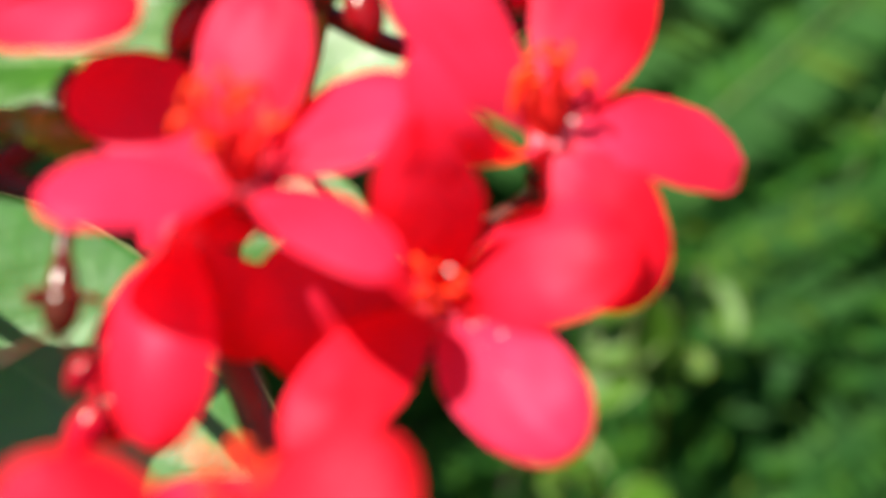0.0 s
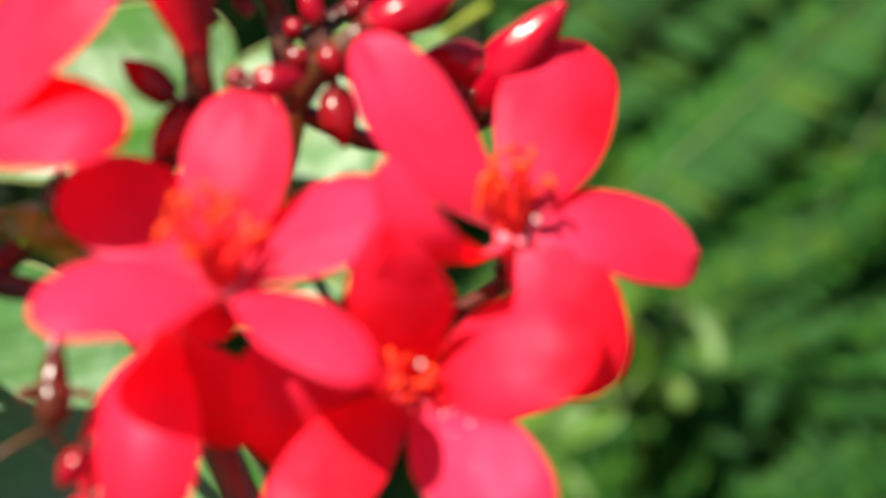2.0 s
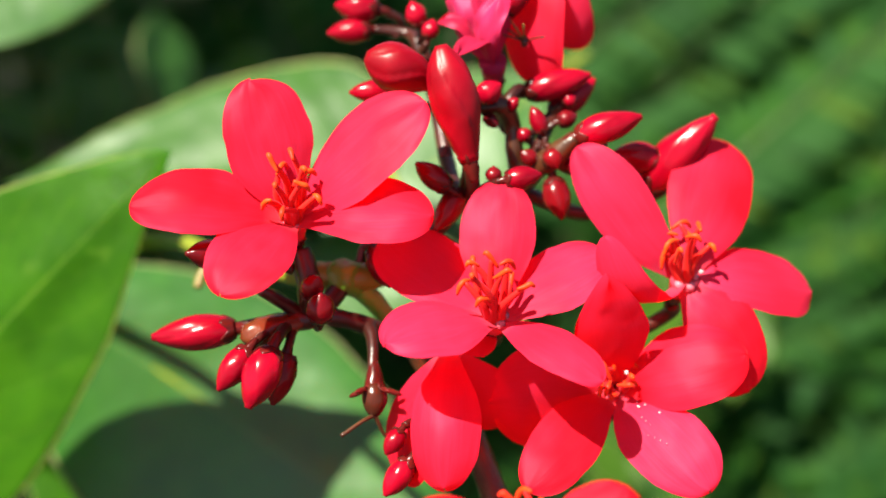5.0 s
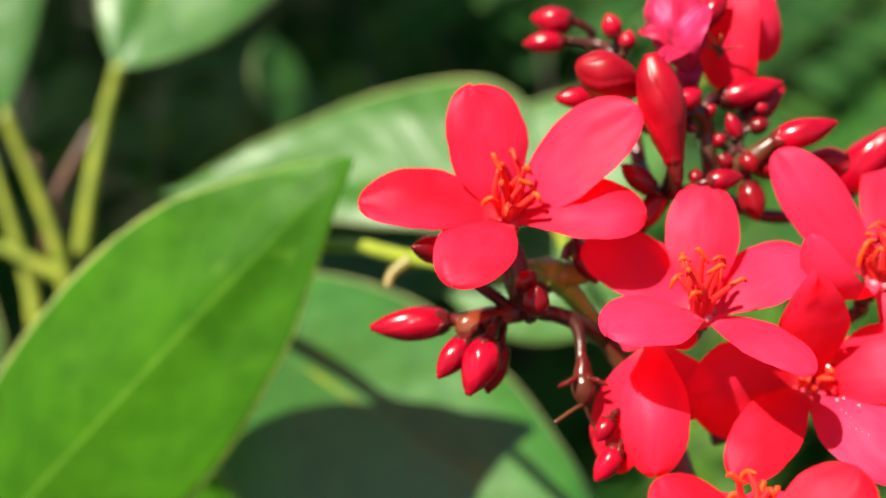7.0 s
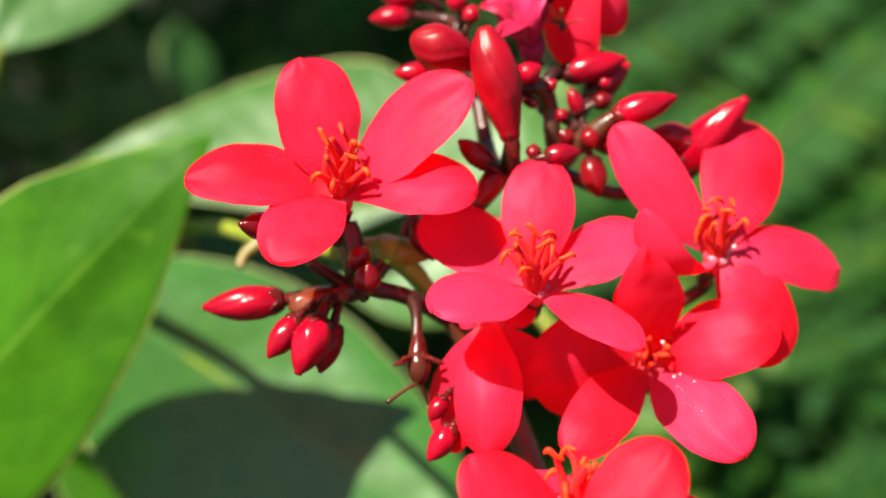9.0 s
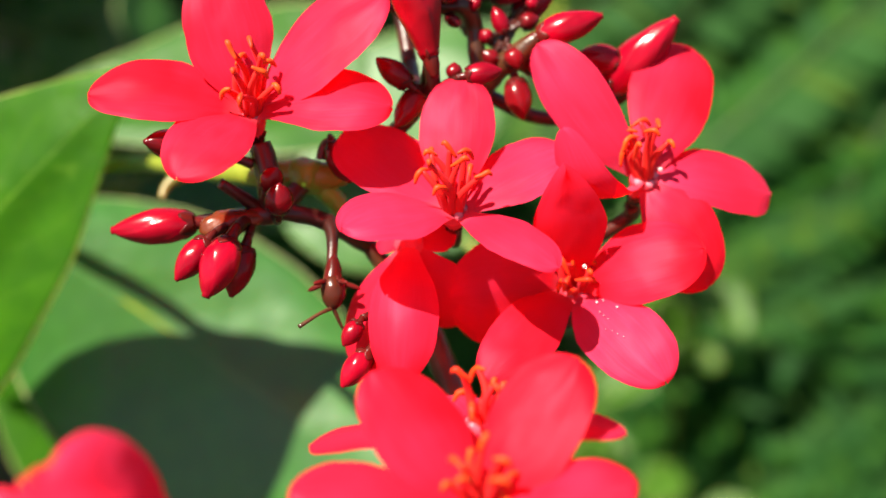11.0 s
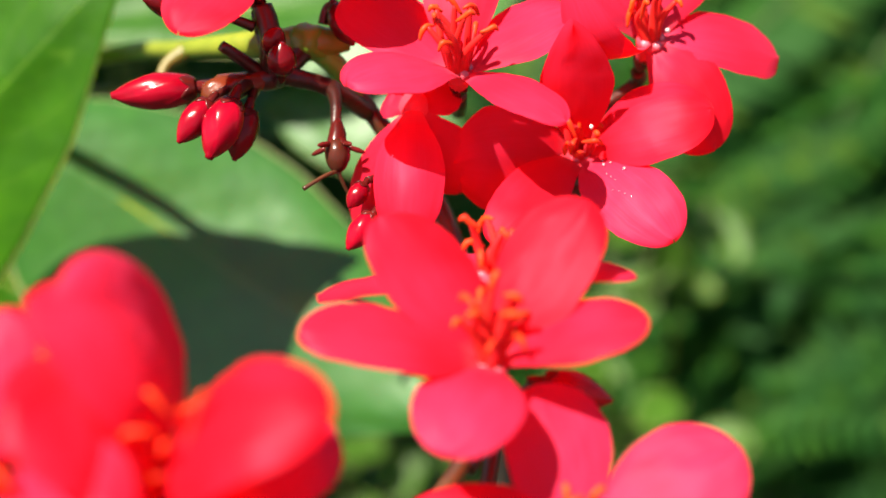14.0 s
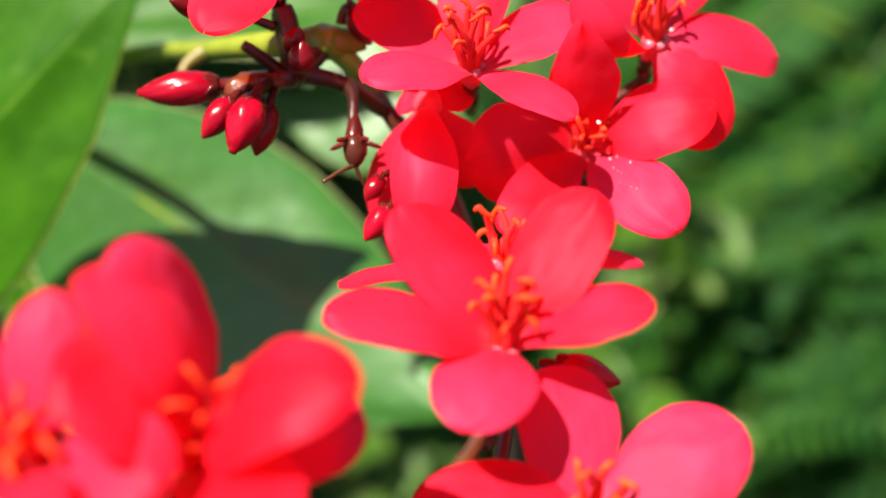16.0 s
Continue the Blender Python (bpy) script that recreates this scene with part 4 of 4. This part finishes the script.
def feathery_shrub(centre, spread, count, seed, lean):
    """Fronds on branches that rise from the ground. centre and spread in millimetres from the first eye."""
    rnd = random.Random(seed)
    mid = at(centre)
    foot = Vector((mid.x + 0.05, mid.y + 0.1, -0.03))
    ob = thing("feathery_shrub", foot, "green shrub with feathery pinnate leaves behind the flowers", "shrub", "feathery shrubs")
    verts, faces = [], []
    for b in range(9):
        end = at([c + rnd.uniform(-1, 1) * s for c, s in zip(centre, spread)])
        part("branch", tube(bmesh.new(), [(foot, 0.006), (foot.lerp(end, 0.5) + Vector((rnd.uniform(-0.03, 0.03), 0.03, 0.02)), 0.004), (end, 0.0015)], sides=6, steps=5), woody_stem, ob)
    for k in range(count):
        while True:
            q = [rnd.uniform(-1, 1) for c in centre]
            if sum(abs(x) ** 3 for x in q) < 1 + 0.25 * noise.noise(Vector(q) * 2.2):
                break
        p = at([c + x * s * k for c, x, s, k in zip(centre, q, spread, (1.2, 1.0, 1.2))])
        d = way((lean + rnd.uniform(-0.5, 0.5), rnd.uniform(-0.4, 0.3), 0.45 + rnd.uniform(-0.45, 0.45)))
        n = way((rnd.uniform(-0.4, 0.4), -0.7 + rnd.uniform(-0.3, 0.3), 0.7))
        n = (n - d * n.dot(d)).normalized()
        frond(verts, faces, p, d, n, rnd.uniform(0.07, 0.12), rnd.randint(13, 18), rnd.uniform(0.013, 0.02), rnd)
    me = bpy.data.meshes.new("foliage")
    me.from_pydata([tuple(v) for v in verts], [], faces)
    fol = part("foliage", me, frond_green, ob, smooth=False)
    tagged(fol, kind="stuff")


feathery_shrub((230, 540, -70), (150, 50, 90), 300, 1, 0.75)
feathery_shrub((330, 640, 110), (170, 40, 90), 420, 7, 0.75)
feathery_shrub((340, 620, 60), (170, 60, 250), 560, 2, 0.75)
feathery_shrub((80, 640, 60), (200, 80, 240), 700, 3, 0.6)
feathery_shrub((-260, 760, 60), (200, 90, 260), 420, 4, 0.3)
feathery_shrub((300, 900, 100), (520, 120, 360), 1500, 5, 0.4)
feathery_shrub((-420, 1050, 170), (400, 120, 330), 1000, 6, 0.2)


def long_frond(root, d, n, length, leaflet, rnd):
    """A long arching pinnate leaf: close pairs of narrow leaflets; its midrib apart."""
    s = d.cross(n).normalized()
    droop, sway = rnd.uniform(0.08, 0.22), rnd.uniform(-0.08, 0.08)

    def spot(u):
        return root + d * (length * u) - n * (length * droop * u * u) + s * (length * sway * u * u)

    verts, faces = [], []
    pairs = int(length / 0.0046)
    for i in range(pairs):
        u = 0.06 + 0.94 * i / (pairs - 1)
        size = leaflet * (0.35 + 0.65 * math.sin(math.pi * min(0.97, 0.2 + 0.78 * u)) ** 0.7) * rnd.uniform(0.9, 1.08)
        p = spot(u)
        for side in (-1, 1):
            out_dir = (s * side + d * rnd.uniform(0.25, 0.45) + n * rnd.uniform(-0.2, 0.15)).normalized()
            w = (d - out_dir * d.dot(out_dir)).normalized() * rnd.uniform(0.0018, 0.0024)
            sag = n * (-size * rnd.uniform(0.05, 0.25))
            a = len(verts)
            verts.extend((p, p + out_dir * size * 0.3 + w, p + out_dir * size * 0.3 - w, p + out_dir * size * 0.75 + w * 0.9 + sag * 0.5, p + out_dir * size * 0.75 - w * 0.9 + sag * 0.5, p + out_dir * size + sag))
            faces.extend(((a, a + 2, a + 1), (a + 1, a + 2, a + 4, a + 3), (a + 3, a + 4, a + 5)))
    me = bpy.data.meshes.new("frond")
    me.from_pydata([tuple(v) for v in verts], [], faces)
    rib = tube(bmesh.new(), [(spot(u), 0.0011 * (1 - 0.75 * u)) for u in (0, 0.25, 0.5, 0.75, 1)], sides=6, steps=4)
    return me, rib


def fern_shrub(centre, seed, count, label):
    """Long fronds that lean one way, on stalks out of one foot. centre in millimetres from the first eye."""
    rnd = random.Random(seed)
    mid = at(centre)
    foot = Vector((mid.x - 0.05, mid.y + 0.06, -0.03))
    ob = thing("fern_shrub", foot, label, "shrub", "fern shrubs")
    for k in range(count):
        across = (k + 0.5) / count * 2 - 1 + rnd.uniform(-0.08, 0.08)
        along = rnd.uniform(-0.5, 0.15)
        root = at((centre[0] + across * 125 + along * 150 - 50, centre[1] + rnd.uniform(-16, 16), centre[2] - across * 135 + along * 150 - 50))
        steep = 0.85 + 0.3 * across + rnd.uniform(-0.35, 0.3)
        d = way((math.cos(steep * 0.87), rnd.uniform(-0.25, 0.05), math.sin(steep * 0.87)))
        n = way((rnd.uniform(-0.4, 0.25), -0.8, 0.5 + rnd.uniform(-0.35, 0.3)))
        n = (n - d * n.dot(d)).normalized()
        me, rib = long_frond(root, d, n, rnd.uniform(0.2, 0.29), rnd.uniform(0.028, 0.037), rnd)
        blade = part("frond", me, frond_green, ob, smooth=False)
        rachis = part("rachis", rib, rachis_green, blade)
        rachis.matrix_parent_inverse = Matrix.Identity(4)
        part("stalk", tube(bmesh.new(), [(foot, 0.003), (foot.lerp(root, 0.6) + Vector((0, 0.03, 0)), 0.002), (root, 0.0012)], sides=6, steps=4), woody_stem, ob)


fern_shrub((140, 530, 105), 31, 26, "green shrub with long feathery leaves and yellowish midribs")
fern_shrub((270, 555, 95), 32, 24, "green shrub with long feathery leaves and yellowish midribs")
fern_shrub((60, 565, 120), 33, 22, "green shrub with long feathery leaves and yellowish midribs")


def weed(centre, spread, count, seed, size, label):
    """A low plant with small round leaves on thin stalks."""
    rnd = random.Random(seed)
    mid = at(centre)
    foot = Vector((mid.x, mid.y + 0.05, -0.03))
    ob = thing("broadleaf_weed", foot, label, "plant", "weeds")
    top = mid + Vector((0, 0.01, -0.02))
    part("stalk", tube(bmesh.new(), [(foot, 0.003), (foot.lerp(top, 0.5), 0.002), (top, 0.001)], sides=6), green_stem, ob)
    for k in range(count):
        p = at([c + rnd.uniform(-1, 1) * s for c, s in zip(centre, spread)])
        d = way((rnd.uniform(-1, 1), rnd.uniform(-0.6, 0.3), rnd.uniform(-0.8, 0.6)))
        n = way((rnd.uniform(-0.5, 0.5), -0.7, 0.7))
        n = (n - d * n.dot(d)).normalized()
        z = size * rnd.uniform(0.7, 1.2)
        bm = sheet(z, z * 0.72, lambda u, v: math.sin(math.pi * max(0.02, min(0.98, u)) ** 0.8) ** 0.6, lambda u, v: z * (0.12 * abs(v) - 0.1 * u * u), 10, 6, (p, d, d.cross(n), n))
        blade = part("leaf", bm, weed_green, ob, thick=0.0003)
        twig = tube(bmesh.new(), [(top, 0.0007), (top.lerp(p, 0.6) + Vector((0, 0.004, 0)), 0.0006), (p, 0.0005)], sides=5, steps=3)
        part("twig", twig, green_stem, ob)


weed((90, 455, -22), (18, 20, 26), 9, 11, 0.034, "bright green round-leaved weed in the sun")
weed((62.5, 436.2, -89.6), (34, 20, 44), 16, 13, 0.024, "low yellow-green weed in the sun")
weed((-159.9, 340.2, 56.0), (16, 15, 20), 5, 14, 0.022, "small green plant in the shade behind")
weed((-140, 420, 80), (80, 30, 60), 12, 12, 0.035, "small green plant in the shade behind")
weed((-46, 420, -119), (34, 22, 22), 13, 16, 0.032, "low yellow-green weed in the sun")
weed((-32, 600, 137), (42, 30, 26), 18, 15, 0.036, "bright green round-leaved weed in the sun")


def added_shade_tree(seed):
    """Unseen bough added above; its leaves keep the bank behind the shrub in shade."""
    rnd = random.Random(seed)
    foot = Vector((-1.1, 0.5, -0.03))
    ob = thing("added_shade_tree", foot, "unseen leafy tree added to shade the bank behind the shrubs", "tree")
    crown = at((-700, 470, 600))
    part("trunk", tube(bmesh.new(), [(foot, 0.05), (Vector((-1.05, 0.5, 0.7)), 0.04), (Vector((-0.8, 0.4, 1.35)), 0.022), (crown, 0.008)], rough=0.1, steps=8), woody_stem, ob)
    verts, faces = [], []
    for k in range(4200):
        while True:
            x, y = rnd.uniform(-1, 1), rnd.uniform(-1, 1)
            r = abs(x) ** 2.6 + abs(y) ** 2.6
            if r < 1 + 0.2 * noise.noise(Vector((x * 2, y * 3, 0.5))) and noise.noise(Vector((x * 4, y * 8, 7.7))) < 0.3:
                break
        lump = 1 + 0.8 * noise.noise(Vector((x * 2.5, y * 4, 3.1)))
        p = at((-700 + x * 375, 470 + y * 740, 540 + rnd.uniform(0, 1) * 260 * lump * max(0.15, 1 - r * 0.8)))
        d = Vector((rnd.uniform(-1, 1), rnd.uniform(-1, 1), rnd.uniform(-0.6, 0.2))).normalized()
        n = Vector((rnd.uniform(-0.4, 0.4), rnd.uniform(-0.4, 0.4), 1)).normalized()
        s = d.cross(n).normalized()
        z = rnd.uniform(0.06, 0.1)
        a = len(verts)
        verts.extend((p, p + d * z * 0.35 + s * z * 0.24, p + d * z * 0.7 + s * z * 0.2, p + d * z, p + d * z * 0.7 - s * z * 0.2, p + d * z * 0.35 - s * z * 0.24))
        faces.append((a, a + 1, a + 2, a + 3, a + 4, a + 5))
    me = bpy.data.meshes.new("crown")
    me.from_pydata([tuple(v) for v in verts], [], faces)
    tagged(part("crown", me, frond_green, ob, smooth=False), kind="stuff")


added_shade_tree(21)
